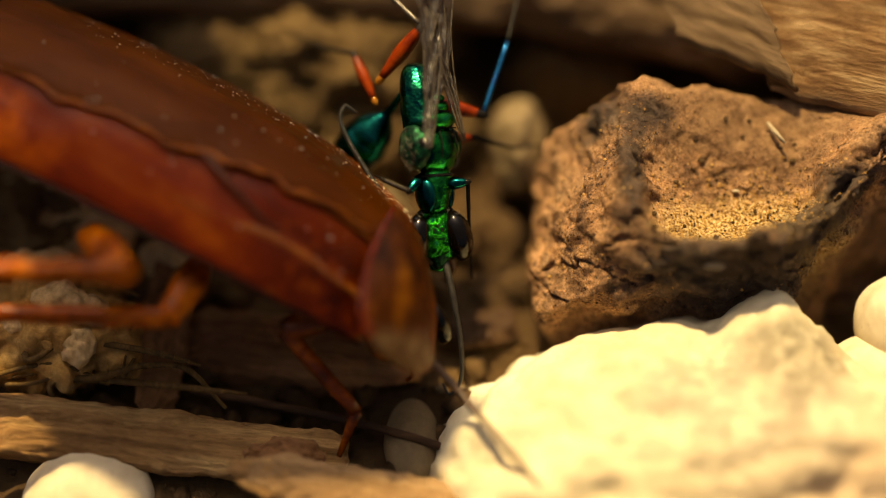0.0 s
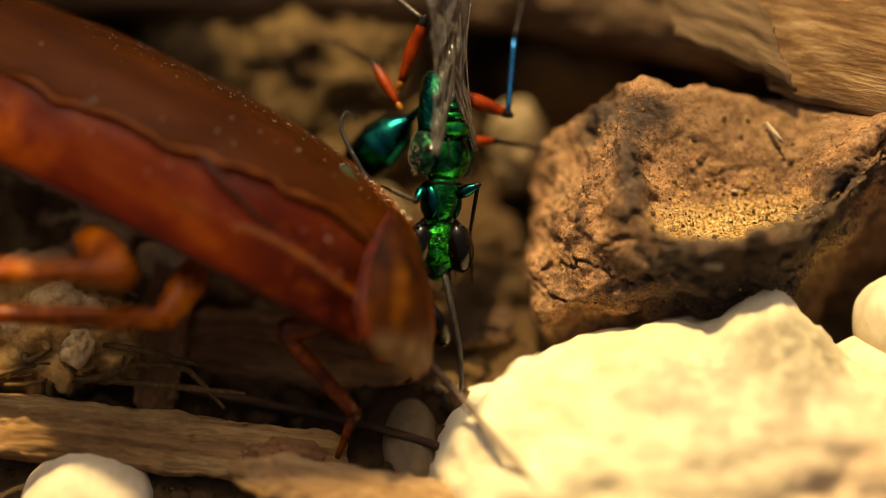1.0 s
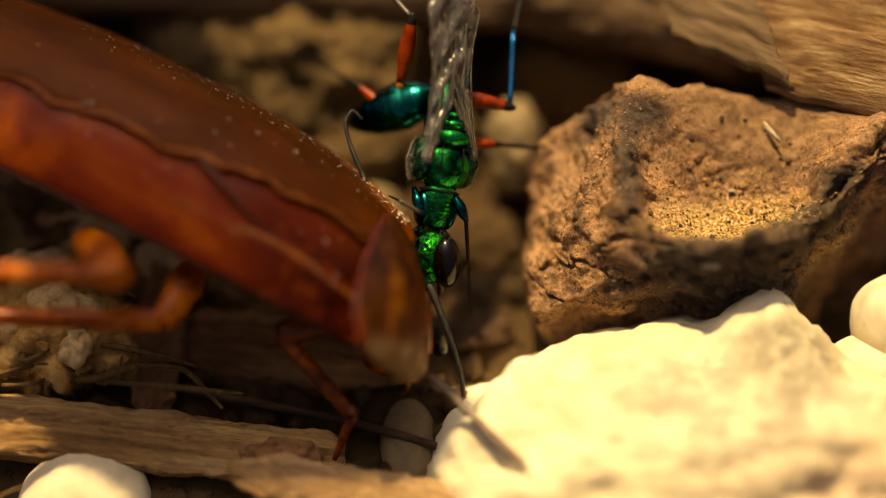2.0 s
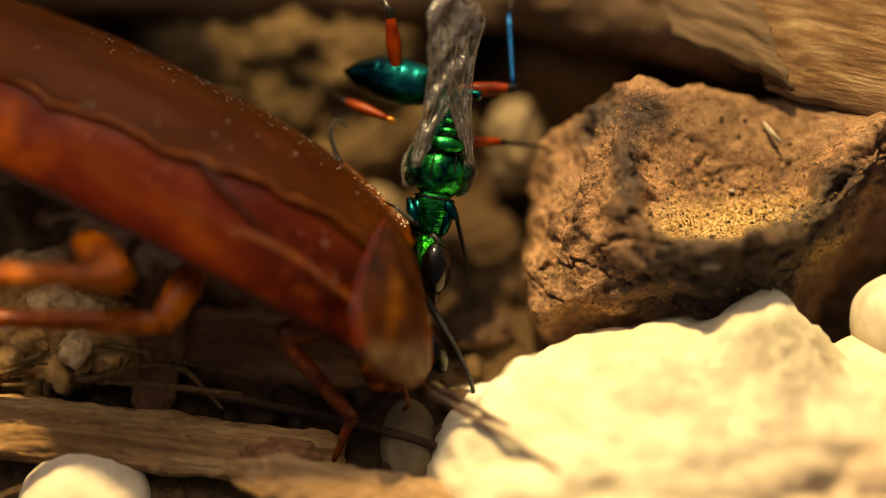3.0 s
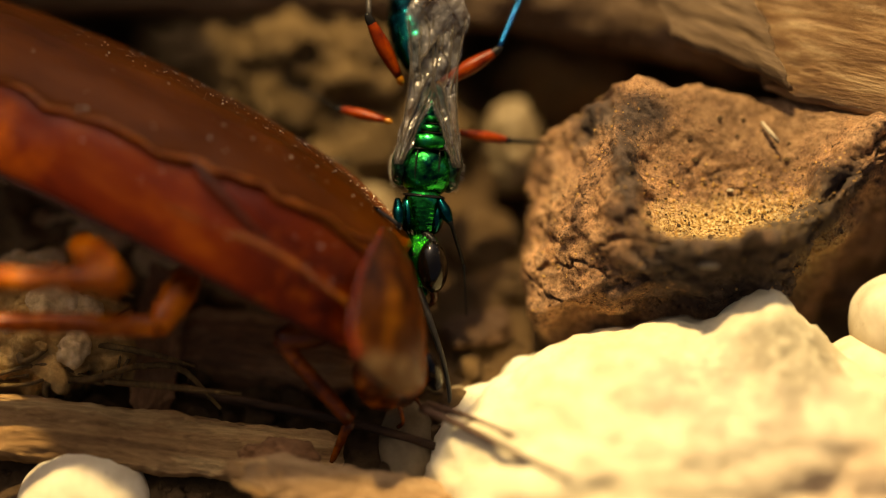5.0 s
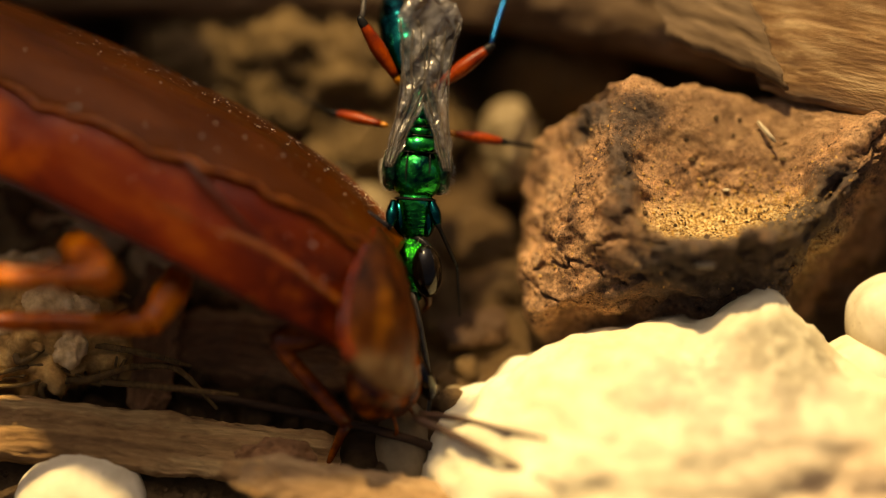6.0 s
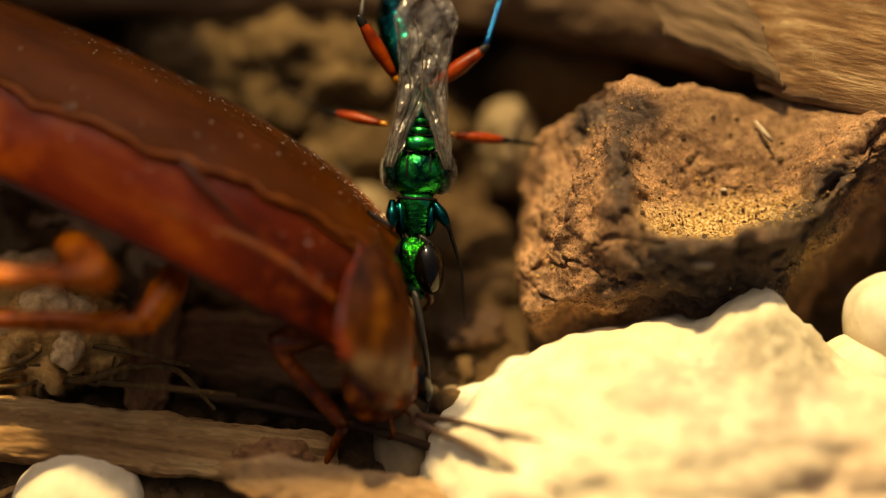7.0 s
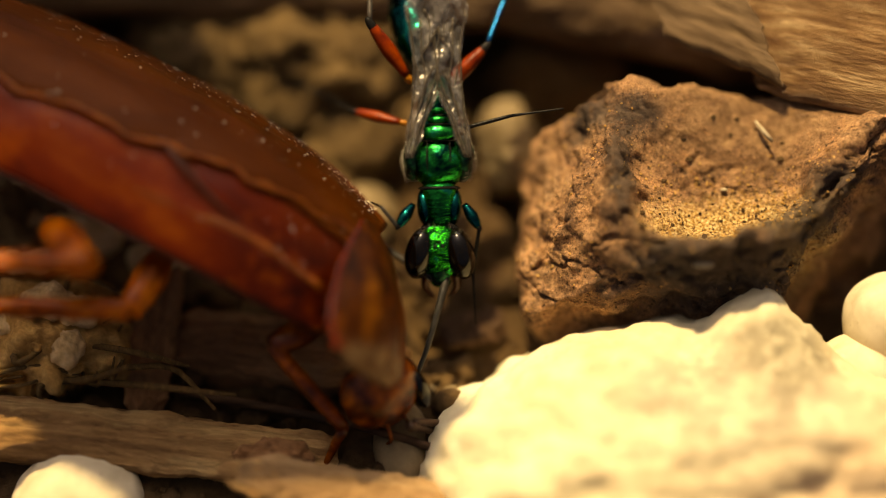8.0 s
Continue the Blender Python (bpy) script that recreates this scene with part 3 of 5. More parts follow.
    for i in range(520):
        v = rnd.choice(slopes)
        k = 0.022 + 0.05 * rnd.random() ** 3
        ball(v.co + v.normal * k * 0.4, (k * rnd.uniform(0.8, 1.7), k * rnd.uniform(0.8, 1.5), k), ochre if rnd.random() < 0.7 else dark, 1)
    for i in range(34):
        v = rnd.choice(beds)
        k = 0.05 + 0.1 * rnd.random() ** 2
        made = lump((k * rnd.uniform(0.8, 1.8), k * rnd.uniform(0.8, 1.4), k * 0.7), 300 + i, 0.3, 3.0, 2)
        placed(made, Matrix.Translation(v.co + v.normal * k * 0.25))
        chunk = bpy.data.meshes.new("chunk")
        made.to_mesh(chunk)
        made.free()
        dark.from_mesh(chunk)
        bpy.data.meshes.remove(chunk)
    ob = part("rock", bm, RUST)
    tagged(part("ochre_dust", ochre, BEIGE, ob, "ochre grains lying on the rough rock", False), kind="stuff")
    tagged(part("dark_dust", dark, SOIL, ob, "dark soil grains lying on the rough rock", False), kind="stuff")
    ob.location = Vector((17.6, 2.7, 4.9)) * MM
    tagged(ob, "rusty brown rough rock with a hollow top", "rock")


build_rock()

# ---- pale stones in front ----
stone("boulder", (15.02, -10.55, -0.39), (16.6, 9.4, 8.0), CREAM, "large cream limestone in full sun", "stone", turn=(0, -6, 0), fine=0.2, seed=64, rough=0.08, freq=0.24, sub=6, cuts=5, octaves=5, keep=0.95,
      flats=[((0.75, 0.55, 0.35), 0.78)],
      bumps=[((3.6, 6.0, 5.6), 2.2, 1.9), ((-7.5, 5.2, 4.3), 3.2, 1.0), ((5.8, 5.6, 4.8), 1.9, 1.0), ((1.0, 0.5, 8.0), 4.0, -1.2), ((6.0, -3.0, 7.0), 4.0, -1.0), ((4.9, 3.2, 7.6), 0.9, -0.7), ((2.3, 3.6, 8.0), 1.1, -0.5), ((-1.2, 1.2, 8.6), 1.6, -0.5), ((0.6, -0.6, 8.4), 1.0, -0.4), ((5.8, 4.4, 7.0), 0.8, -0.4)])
stone("pebble", (26.02, -3.09, 4.23), (3.0, 2.9, 2.7), PALE, "smooth cream pebble with dark specks", "stone", seed=65, rough=0.05, sub=4)
stone("pebble", (23.79, -6.03, 2.77), (2.7, 2.6, 2.2), PALE, "smooth cream pebble with dark specks", "stone", seed=66, rough=0.05, sub=4)
stone("pebble", (-20.0, -12.37, -0.44), (3.8, 3.5, 2.6), PALE, "white rounded stone in the sun", "stone", seed=67, rough=0.06, sub=5)
stone("pebble", (-1.98, -8.83, 0.45), (1.6, 2.9, 1.3), GREY, "grey oval pebble in the shade", "stone", seed=68, rough=0.05, sub=4)


# ---- wood pieces ----
def plank(name, a, b, wide, thick, material, label, category, seed, up=(0, 0, 1), sub=6, rough=0.14, cuts=5):
    """A splintered piece of wood from a to b."""
    a, b = Vector(a), Vector(b)
    d = b - a
    bm = lump((d.length / 2, wide / 2, thick / 2), seed, rough, 0.32, sub, cuts, 5, 4.5, 0.97)
    roughen(bm, 0.18, 1.9, seed, 4)
    y = d.normalized()
    z = (Vector(up) - y * y.dot(Vector(up))).normalized()
    m = Matrix((y, z.cross(y), z)).transposed().to_4x4()
    ob = part(name, bm, material)
    m.translation = (a + b) / 2 * MM
    ob.matrix_basis = m
    return tagged(ob, label, category)


stick = plank("stick", (-28.75, -8.13, 1.92), (-5.54, -9.85, 0.47), 3.6, 1.9, STICKWOOD, "weathered brown stick with cracked dry surface", "stick", 71, (0, -0.5, 0.86), rough=0.1)
part("cracked_bark", roughen(placed(lump((2.4, 1.0, 0.5), 76, 0.3, 0.7, 5, 3, 5), Matrix.Translation((8.0, -0.2, 0.78))), 0.2, 1.6, 77), DARKWOOD, stick, "dark cracked bark left on the stick")
chip = plank("wood_chip", (-11.12, -12.04, 2.23), (2.38, -14.30, 1.26), 3.4, 1.4, CHIPWOOD, "pale fresh wood chip partly in sun", "wood chip", 72)
for spot, size, swing, seed in (((-6.6, 0.7, 0.35), (1.3, 0.3, 0.22), 14, 101), ((-6.9, -0.1, 0.3), (1.0, 0.35, 0.25), -8, 102), ((-6.2, -0.9, 0.3), (1.2, 0.28, 0.2), -20, 103), ((-5.2, 0.2, 0.6), (0.9, 0.4, 0.15), 5, 104)):
    shard = placed(lump(size, seed, 0.25, 1.2, 4, 4, 5, 3.0), Matrix.Translation(spot) @ Matrix.Rotation(radians(swing), 4, "Z"))
    part("splinter", roughen(shard, 0.06, 4.0, seed, 3), STICKWOOD, chip, "brown torn splinter")
plank("wood_block", (-15.06, -2.43, 0.90), (-1.3, -3.42, 0.4), 4.4, 2.6, DARKWOOD, "dark flat piece of wood under the cockroach", "wood piece", 73)
plank("wood_chip", (0.20, -1.62, 0.74), (3.95, -0.75, 0.61), 2.2, 0.7, DARKBARK, "small brown wood chip with a pale edge", "wood chip", 74)
plank("bark_strip", (-15.58, 1.79, 3.37), (-16.65, -7.17, 0.52), 2.6, 0.9, DARKWOOD, "narrow strip of dark bark standing on edge", "bark", 75)
tw = part("twig", sweep(curve_through([(-14.61, -5.53, 0.93), (-7.17, -7.25, 0.95), (-2.67, -9.02, 1.78), (0.51, -9.90, 1.29)], 20), [0.26] * 20, 8), DARKBARK)
tagged(tw, "thin dark brown twig", "twig")
def build_rootlets():
    rnd = random.Random(83)
    bm = bmesh.new()
    for _ in range(26):
        a = Vector((-21.55, -4.14, 3.49)) + Vector((rnd.gauss(0, 2.4), rnd.gauss(-0.3, 1.5), rnd.uniform(-1.5, 0.6)))
        b = a + Vector((rnd.gauss(0.8, 2.4), rnd.gauss(0.2, 1.6), rnd.gauss(0, 0.6)))
        mid = (a + b) / 2 + Vector((rnd.gauss(0, 1.0), rnd.gauss(0, 1.0), rnd.uniform(0.2, 1.0)))
        k = rnd.uniform(0.07, 0.24)
        sweep(curve_through([a, mid, b], 10), lerp_list([k, k, k * 0.5], 10), 5, 1, True, bm)
    tagged(part("rootlets", bm, FIBRE), "tangle of dry brown rootlets on the soil", "roots", kind="stuff")


build_rootlets()
stone("pebble", (-22.45, 4.94, 3.11), (4.6, 2.8, 1.8), TAN, "flat pale beige stone beside the cockroach", "stone", turn=(0, 0, -20), seed=92, rough=0.12, sub=5, cuts=3)
stone("pebble", (-15.93, 2.13, 2.97), (2.0, 1.4, 1.0), TAN, "small pale stone under the cockroach", "stone", seed=93, rough=0.15, sub=4, cuts=3)
for centre, size, seed in (((-21.88, -2.12, 4.78), (1.7, 1.1, 0.9), 84), ((-23.30, 0.82, 4.65), (1.9, 0.7, 0.6), 86), ((-24.64, -2.94, 3.72), (0.8, 0.7, 0.6), 85), ((-20.2, -2.6, 4.6), (1.2, 0.9, 0.8), 87), ((-20.9, -4.6, 4.0), (0.9, 1.2, 0.7), 88)):
    stone("crumb", centre, size, TAN, "pale crumbly bit of limestone on soil", "stone", seed=seed, rough=0.3, freq=0.8, sub=5, fine=0.2)
for centre, size, seed in (((-0.29, -8.28, 0.47), (0.6, 0.5, 0.4), 90), ((0.67, -7.41, 0.59), (0.5, 0.6, 0.4), 91), ((0.19, -6.30, 0.64), (0.45, 0.4, 0.35), 94), ((0.9, -5.5, 0.75), (0.55, 0.35, 0.4), 95), ((-0.3, -5.3, 0.6), (0.35, 0.3, 0.3), 97)):
    stone("crumb", centre, size, GREY, "small pale crumb of limestone on soil", "stone", seed=seed, rough=0.25, freq=0.9, sub=4)
crumbed(stone("soil_clump", (-22.3, -2.5, 1.9), (4.8, 3.8, 2.8), BEIGE, "crumbly soil clump with pale grains", "soil clump", seed=81, rough=0.35, freq=0.6, sub=5, octaves=5), (4.8, 3.8, 2.8), 81, BEIGE)
crumbed(stone("soil_clump", (-24.76, 4.54, 2.86), (5, 3.5, 2.6), CLAY, "dark crumbly soil clump", "soil clump", seed=82, rough=0.35, freq=0.6, sub=5, octaves=5), (5, 3.5, 2.6), 82, CLAY)
for centre, size, seed in (((14.80, -2.87, 9.51), (0.6, 0.2, 0.14), 87), ((13.51, -1.62, 9.53), (0.24, 0.22, 0.18), 88), ((16.36, 3.19, 8.20), (0.22, 0.12, 0.1), 89)):
    stone("husk", centre, size, STRAW, "tiny white seed husk lying on the rock", "husk", seed=seed, rough=0.2, freq=1.5, sub=3)
tagged(part("straw_bit", sweep([(18.19, 6.66, 10.05), (18.67, 5.95, 9.98), (19.12, 5.42, 9.8)], [0.1, 0.14, 0.11], 8), STRAW), "small pale straw fragment on the rock", "straw")


# ---- insects: shared segments ----
def segment(name, length, radii, material, parent, label="", seg=10, bend=0.0, flat=1.0):
    """A limb segment along +y from its joint; bend lifts its middle."""
    n = len(radii)
    pts = [(0, length * i / (n - 1), bend * math.sin(math.pi * i / (n - 1))) for i in range(n)]
    return part(name, sweep(curve_through(pts, n * 2), lerp_list(radii, n * 2), seg, flat), material, parent, label)


# ---- cockroach ----
ROACH_HOME = at((-10.89, 1.34, 10.38), (0.870, -0.419, -0.256), (0.360, 0.029, 0.936))


def build_roach():
    roach = empty("cockroach", ROACH_HOME)
    tagged(roach, "large reddish brown cockroach with glossy folded wings", "cockroach")
    # abdomen and thorax under the wings
    n = 40
    bm = bmesh.new()
    ys = [-27 + 36 * i / (n - 1) for i in range(n)]
    sweep([(0, y, -1.2 - 0.006 * y * y) for y in ys], [max(0.8, 5.4 * (1 - abs((y + 8) / 21) ** 3.2)) for y in ys], 40, 0.5, True, bm)
    roughen(bm, 0.12, 0.6, 91)
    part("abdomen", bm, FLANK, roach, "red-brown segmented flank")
    # two folded forewings, overlapping along the back
    for name, x0, x1, lift, seed, mat in (("under_wing", -6.0, 6.2, -0.3, 94, FLANK), ("far_wing", -6.3, 1.0, 0.0, 92, TEGMEN), ("near_wing", -1.2, 2.5, 0.2, 93, TEGMEN)):
        bm = bmesh.new()
        rows, cols = 90, 36
        grid = []
        margin = []
        for i in range(rows):
            y = -30 + 39.5 * i / (rows - 1)
            k = max(0.05, 1 - abs((y + 8) / 23) ** 3.5)
            edge = x1
            if name == "near_wing":
                edge += 0.55 * rough_noise(Vector((0, y * 0.36, 3)), seed, 4) - (0.0 if y < -8 else 0.135) * (y + 8)
            line = []
            for j in range(cols):
                v = j / (cols - 1)
                u = x0 + (edge - x0) * v
                x = u * (0.35 + 0.65 * k)
                z = 2.9 - 0.082 * u * u * (0.6 + 0.4 * k) - (0.006 if y < 0 else 0.019) * y * y + lift
                z += 0.16 * rough_noise(Vector((u * 0.5, y * 0.18, 0)), seed, 3)
                if name == "near_wing":
                    z -= 0.12 * max(0.0, (v - 0.8) / 0.2) ** 2
                line.append(bm.verts.new((x, y, z)))
            grid.append(line)
            margin.append(line[-1].co.copy())
        for i in range(rows - 1):
            for j in range(cols - 1):
                bm.faces.new((grid[i][j], grid[i][j + 1], grid[i + 1][j + 1], grid[i + 1][j]))
        bmesh.ops.recalc_face_normals(bm, faces=bm.faces)
        bmesh.ops.solidify(bm, geom=bm.faces[:], thickness=0.18)
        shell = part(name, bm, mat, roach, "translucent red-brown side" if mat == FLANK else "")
        if name == "under_wing":
            part("wing_edge", sweep(margin, [0.17 + 0.05 * rough_noise(Vector((i * 0.2, 7, 0)), 94, 3) for i in range(len(margin))], 8, 0.7), DARKEDGE, shell, "dark brown lower wing edge")
        if name == "near_wing":
            rim = [p + Vector((0, 0, 0.02)) for p in margin]
            part("wing_margin", sweep(rim, [0.15 + 0.09 * rough_noise(Vector((i * 0.22, 2, 0)), 93, 3) for i in range(len(rim))], 8), MARGIN, shell, "lighter rounded wing edge")
    part("side_band", sweep(curve_through([(4.2, -6, 0.75), (3.7, -1, 1.1), (3.2, 3.5, 1.2), (3.3, 8.2, 0.3)], 40), lerp_list([0.05, 0.5, 0.6, 0.5, 0.3], 40), 10, 0.35), MARGIN, roach, "orange band along the side")
    inv = ROACH_HOME.inverted()
    fold = [inv @ (Vector(p) * MM) / MM for p in ((-13.88, 1.81, 14.13), (-13.10, 0.65, 13.92), (-12.15, -0.47, 13.57), (-10.66, -1.76, 12.60), (-9.25, -2.72, 11.69))]
    part("wing_fold", sweep(curve_through(fold, 24), lerp_list([0.05, 0.2, 0.22, 0.18, 0.04], 24), 8, 0.5), FOLD, roach, "dusky raised fold across the wing")
    rnd = random.Random(96)
    bm = bmesh.new()
    for i in range(520):
        y = 8.5 - 22 * rnd.random() ** 2.0
        u = rnd.gauss(-4.6, 0.8) if i < 330 else rnd.uniform(-5.5, 1.0) if i < 470 else rnd.uniform(1, 5)
        u = max(-6.0, u)
        k = max(0.05, 1 - abs((y + 8) / 23) ** 3.5)
        z = 2.9 - 0.082 * u * u * (0.6 + 0.4 * k) - (0.006 if y < 0 else 0.019) * y * y + 0.12
        r = 0.018 + 0.045 * rnd.random() ** 3
        ball((u * (0.35 + 0.65 * k), y, z), (r, r * rnd.uniform(0.8, 1.6), r * 0.7), bm, 1)
    for _ in range(22):
        y, u = rnd.uniform(-16, 7), rnd.uniform(-3.5, 4.8)
        k = max(0.05, 1 - abs((y + 8) / 23) ** 3.5)
        z = 2.9 - 0.082 * u * u * (0.6 + 0.4 * k) - (0.006 if y < 0 else 0.019) * y * y + 0.14
        r = rnd.uniform(0.05, 0.1)
        ball((u * (0.35 + 0.65 * k), y, z), (r, r * 1.2, r * 0.7), bm, 2)
    tagged(part("dust", bm, PALE, roach, "pale dust specks"), kind="stuff")
    shield = part("shield", roughen(dome(4.9, 2.9, 1.5, 0.6), 0.12, 0.55, 98, 3), SHIELD, roach, "dark shiny neck shield with orange margin")
    rim = []
    for k in range(40):
        u = radians(155 - 120 * k / 39)
        cx, cy = math.cos(u), math.sin(u)
        rim.append((4.9 * cx, -2.9 * cy ** 0.82 * (1 + 0.6 * cx), 0.05 + 0.12 * rough_noise(Vector((k * 0.15, 0, 0)), 96, 3)))
    part("shield_margin", sweep(rim, [0.2 + 0.09 * rough_noise(Vector((k * 0.2, 4, 0)), 97, 3) for k in range(40)], 8), REDEDGE, shield, "glossy red rim of the shield")
    head = part("head", roughen(ball((0, 0, 0), (2.35, 1.7, 2.3), sub=4), 0.16, 0.8, 95), ROACHFACE, roach, "mottled red-brown head")
    part("eye", ball((-1.9, 0.55, -0.75), (0.6, 1.05, 1.45)), EYE_BLACK, head, "black crescent eye")
    for s in (-1, 1):
        part("palp", sweep(curve_through([(0.5 * s, 0.9, -1.6), (0.7 * s, 1.3, -2.5), (0.9 * s, 0.8, -3.2)], 10), lerp_list([0.13, 0.11, 0.13], 10), 8), ROACHFACE, head, "short brown feeler at the mouth")
    parts = {"shield": shield, "head": head}
    parts["femur"] = segment("front_femur", 3.5, [0.5, 0.8, 0.85, 0.6], SHADEDLEG, roach)
    parts["tibia"] = segment("front_tibia", 6.2, [0.42, 0.5, 0.48, 0.45, 0.42], SHADEDLEG, roach)
    parts["tarsus"] = segment("front_foot", 2.9, [0.35, 0.3, 0.22, 0.15], SHADEDLEG, roach)
    inv = ROACH_HOME.inverted()
    for name, a, b, r in (("middle_femur", (-13.79, -2.72, 8.75), (-15.55, -6.08, 8.24), [0.7, 1.0, 0.9, 0.7]), ("middle_tibia", (-15.55, -6.00, 8.29), (-27.31, -5.47, 8.05), [0.6, 0.6, 0.55, 0.5]),
                          ("hind_femur", (-19.81, -2.01, 10.47), (-17.62, -5.68, 12.18), [0.8, 1.1, 1.1, 0.9]), ("hind_tibia", (-17.49, -5.58, 12.25), (-27.60, -6.10, 13.10), [0.75, 0.6, 0.55, 0.5])):
        a, b = inv @ (Vector(a) * MM) / MM, inv @ (Vector(b) * MM) / MM
        part(name, roughen(sweep(curve_through([a, a.lerp(b, 0.33), a.lerp(b, 0.67), b], 30), lerp_list(r, 30), 16), 0.14, 0.9, 97), ROACHLEG, roach)
    parts["antenna"] = part("antenna", sweep(curve_through([(0, 0, 0), (0, 3.3, 0.2), (0.1, 6.6, 0.25), (0, 10, 0)], 24), lerp_list([0.26, 0.22, 0.18, 0.15], 24), 8), BROWNLEG, roach, "long brown antenna")
    parts["far_antenna"] = part("antenna", sweep(curve_through([(0, 0, 0), (0, 2.6, 0.3), (0.1, 5.2, 0.3), (0, 8, 0)], 24), lerp_list([0.22, 0.18, 0.15, 0.11], 24), 8), BROWNLEG, roach, "long brown antenna")
    return roach, parts


def dome(a, b, h, taper):
    """A shield: a shallow dome with an egg-shaped rim, wide towards +x, and some thickness."""
    bm = bmesh.new()
    rings, seg = 14, 56
    top = bm.verts.new((0, 0, h))
    last = None
    for i in range(1, rings + 1):
        r = i / rings
        ring = []
        for k in range(seg):
            t = 2 * math.pi * k / seg
            cx, cy = math.cos(t), math.sin(t)
            cx, cy = math.copysign(abs(cx) ** 0.82, cx), math.copysign(abs(cy) ** 0.82, cy)
            ring.append(bm.verts.new((a * r * cx, b * r * cy * (1 + taper * r * cx), h * (1 - r ** 2.4))))
        for k in range(seg):
            if last:
                bm.faces.new((last[k], last[(k + 1) % seg], ring[(k + 1) % seg], ring[k]))
            else:
                bm.faces.new((top, ring[k], ring[(k + 1) % seg]))
        last = ring
    bmesh.ops.recalc_face_normals(bm, faces=bm.faces)
    bmesh.ops.solidify(bm, geom=bm.faces[:], thickness=0.3)
    return bm


ROACH, RP = build_roach()


# ---- wasp ----
def build_wasp():
    wasp = empty("jewel_wasp", at((-0.77, 3.94, 9.76)))
    tagged(wasp, "metallic green wasp with orange thighs and smoky folded wings", "wasp")
    w = {}
    thorax = roughen(ball((0, 0.15, 0.2), (1.62, 1.5, 1.3), sub=4), 0.07, 1.2, 101)
    part("thorax", thorax, GREEN, wasp, "pitted green metallic thorax")
    for s in (-1, 1):
        part("side_lobe", roughen(ball((1.35 * s, -0.05, -0.05), (0.66, 1.3, 1.05), sub=4), 0.1, 1.6, 105), DARKGREEN, wasp, "hairy dark green flank")
        part("wing_scale", ball((1.6 * s, -0.2, 0.7), (0.28, 0.4, 0.22), sub=3), BLACK, wasp, "shiny dark wing scale")
        part("notch", sweep(curve_through([(0.62 * s, -0.95, 1.18), (0.66 * s, -0.1, 1.36), (0.6 * s, 0.9, 1.22)], 12), lerp_list([0.04, 0.06, 0.03], 12), 6), BLACK, wasp, "dark groove along the back")
    for y, z, wide in ((-1.05, 0.98, 1.3), (-1.98, 0.98, 0.82), (-2.5, 0.9, 0.58)):
        part("groove", ball((0, y, z - 0.06), (wide, 0.06, 0.34), sub=3), BLACK, wasp)
    part("scutellum", roughen(ball((0, -1.5, 0.84), (1.05, 0.56, 0.62), sub=4), 0.04, 2, 106), GREEN, wasp)
    part("rear_scutellum", ball((0, -2.22, 0.83), (0.62, 0.32, 0.46), sub=3), GREEN, wasp)
    part("tail_scutellum", ball((0, -2.72, 0.72), (0.42, 0.26, 0.4), sub=3), GREEN, wasp)
    part("suture", ball((0, 1.6, 0.15), (1.22, 0.18, 1.05), sub=3), BLACK, wasp)
    rear = sweep(curve_through([(0, -1.2, -0.3), (0, -2.2, -0.45), (0, -3.4, -0.6), (0, -4.4, -0.9), (0, -4.8, -1.0)], 16), lerp_list([1.25, 1.2, 1.1, 0.75, 0.3], 16), 20)
    part("rear_thorax", roughen(rear, 0.06, 1.5, 102), REARGREEN, wasp, "blue-green ridged rear thorax")
    collar = sweep(curve_through([(0, 1.5, 0.1), (0, 1.85, 0.25), (0, 2.6, 0.2), (0, 3.4, 0), (0, 3.75, -0.1)], 40), lerp_list([0.95, 0.98, 0.9, 0.8, 0.4], 40), 32, 0.85)
    for v in collar.verts:
        v.co.z += 0.045 * math.sin(v.co.y * 26) * math.exp(-((v.co.y - 2.6) / 0.55) ** 2) if v.co.z > 0.4 else 0.0
    part("collar", collar, GREEN, wasp, "green metallic collar with cross ridges")
    for s in (-1, 1):
        part("collar_side", ball((0.84 * s, 2.66, 0.05), (0.44, 1.05, 0.7), sub=3, turn=Euler((0, 0, 0.08 * s)).to_matrix()), TEAL, wasp, "dark blue-green shiny collar side")
    part("neck", sweep([(0, 3.7, -0.1), (0, 4.4, -0.1)], [0.42, 0.42], 12), TEAL, wasp)
    head = part("head", roughen(ball((0, 1.5, -0.25), (1.3, 1.7, 1.08), sub=5), 0.05, 2.2, 103), HEADGREEN, wasp, "golden-green glittering head")
    for s in (-1, 1):
        part("eye", ball((1.14 * s, 1.6, 0.06), (0.84, 1.5, 1.0), sub=4, turn=Euler((0, 0.25 * s, -0.2 * s)).to_matrix()), EYE_BLACK, head, "large glossy black eye")
        part("jaw", sweep(curve_through([(0.8 * s, 2.9, -0.5), (0.9 * s, 3.7, -0.7), (0.35 * s, 4.4, -0.8)], 10), lerp_list([0.32, 0.22, 0.06], 10), 8), JAWBROWN, head, "dark red-brown jaw")
    part("face_plate", roughen(ball((0, 2.6, 0.02), (0.6, 0.85, 0.62), sub=4), 0.06, 2.5, 108), DARKGREEN, head, "dark pitted lower face")
    part("lip", ball((0, 3.35, -0.4), (0.6, 0.35, 0.35)), GREEN, head)
    part("head_rim", sweep([(1.32 * math.cos(a), 1.05 - 1.15 * math.sin(a), -0.1) for a in [math.pi * k / 20 for k in range(21)]], lerp_list([0.1, 0.2, 0.24, 0.2, 0.1], 21), 8), BLACK, head, "black rim behind the eyes")
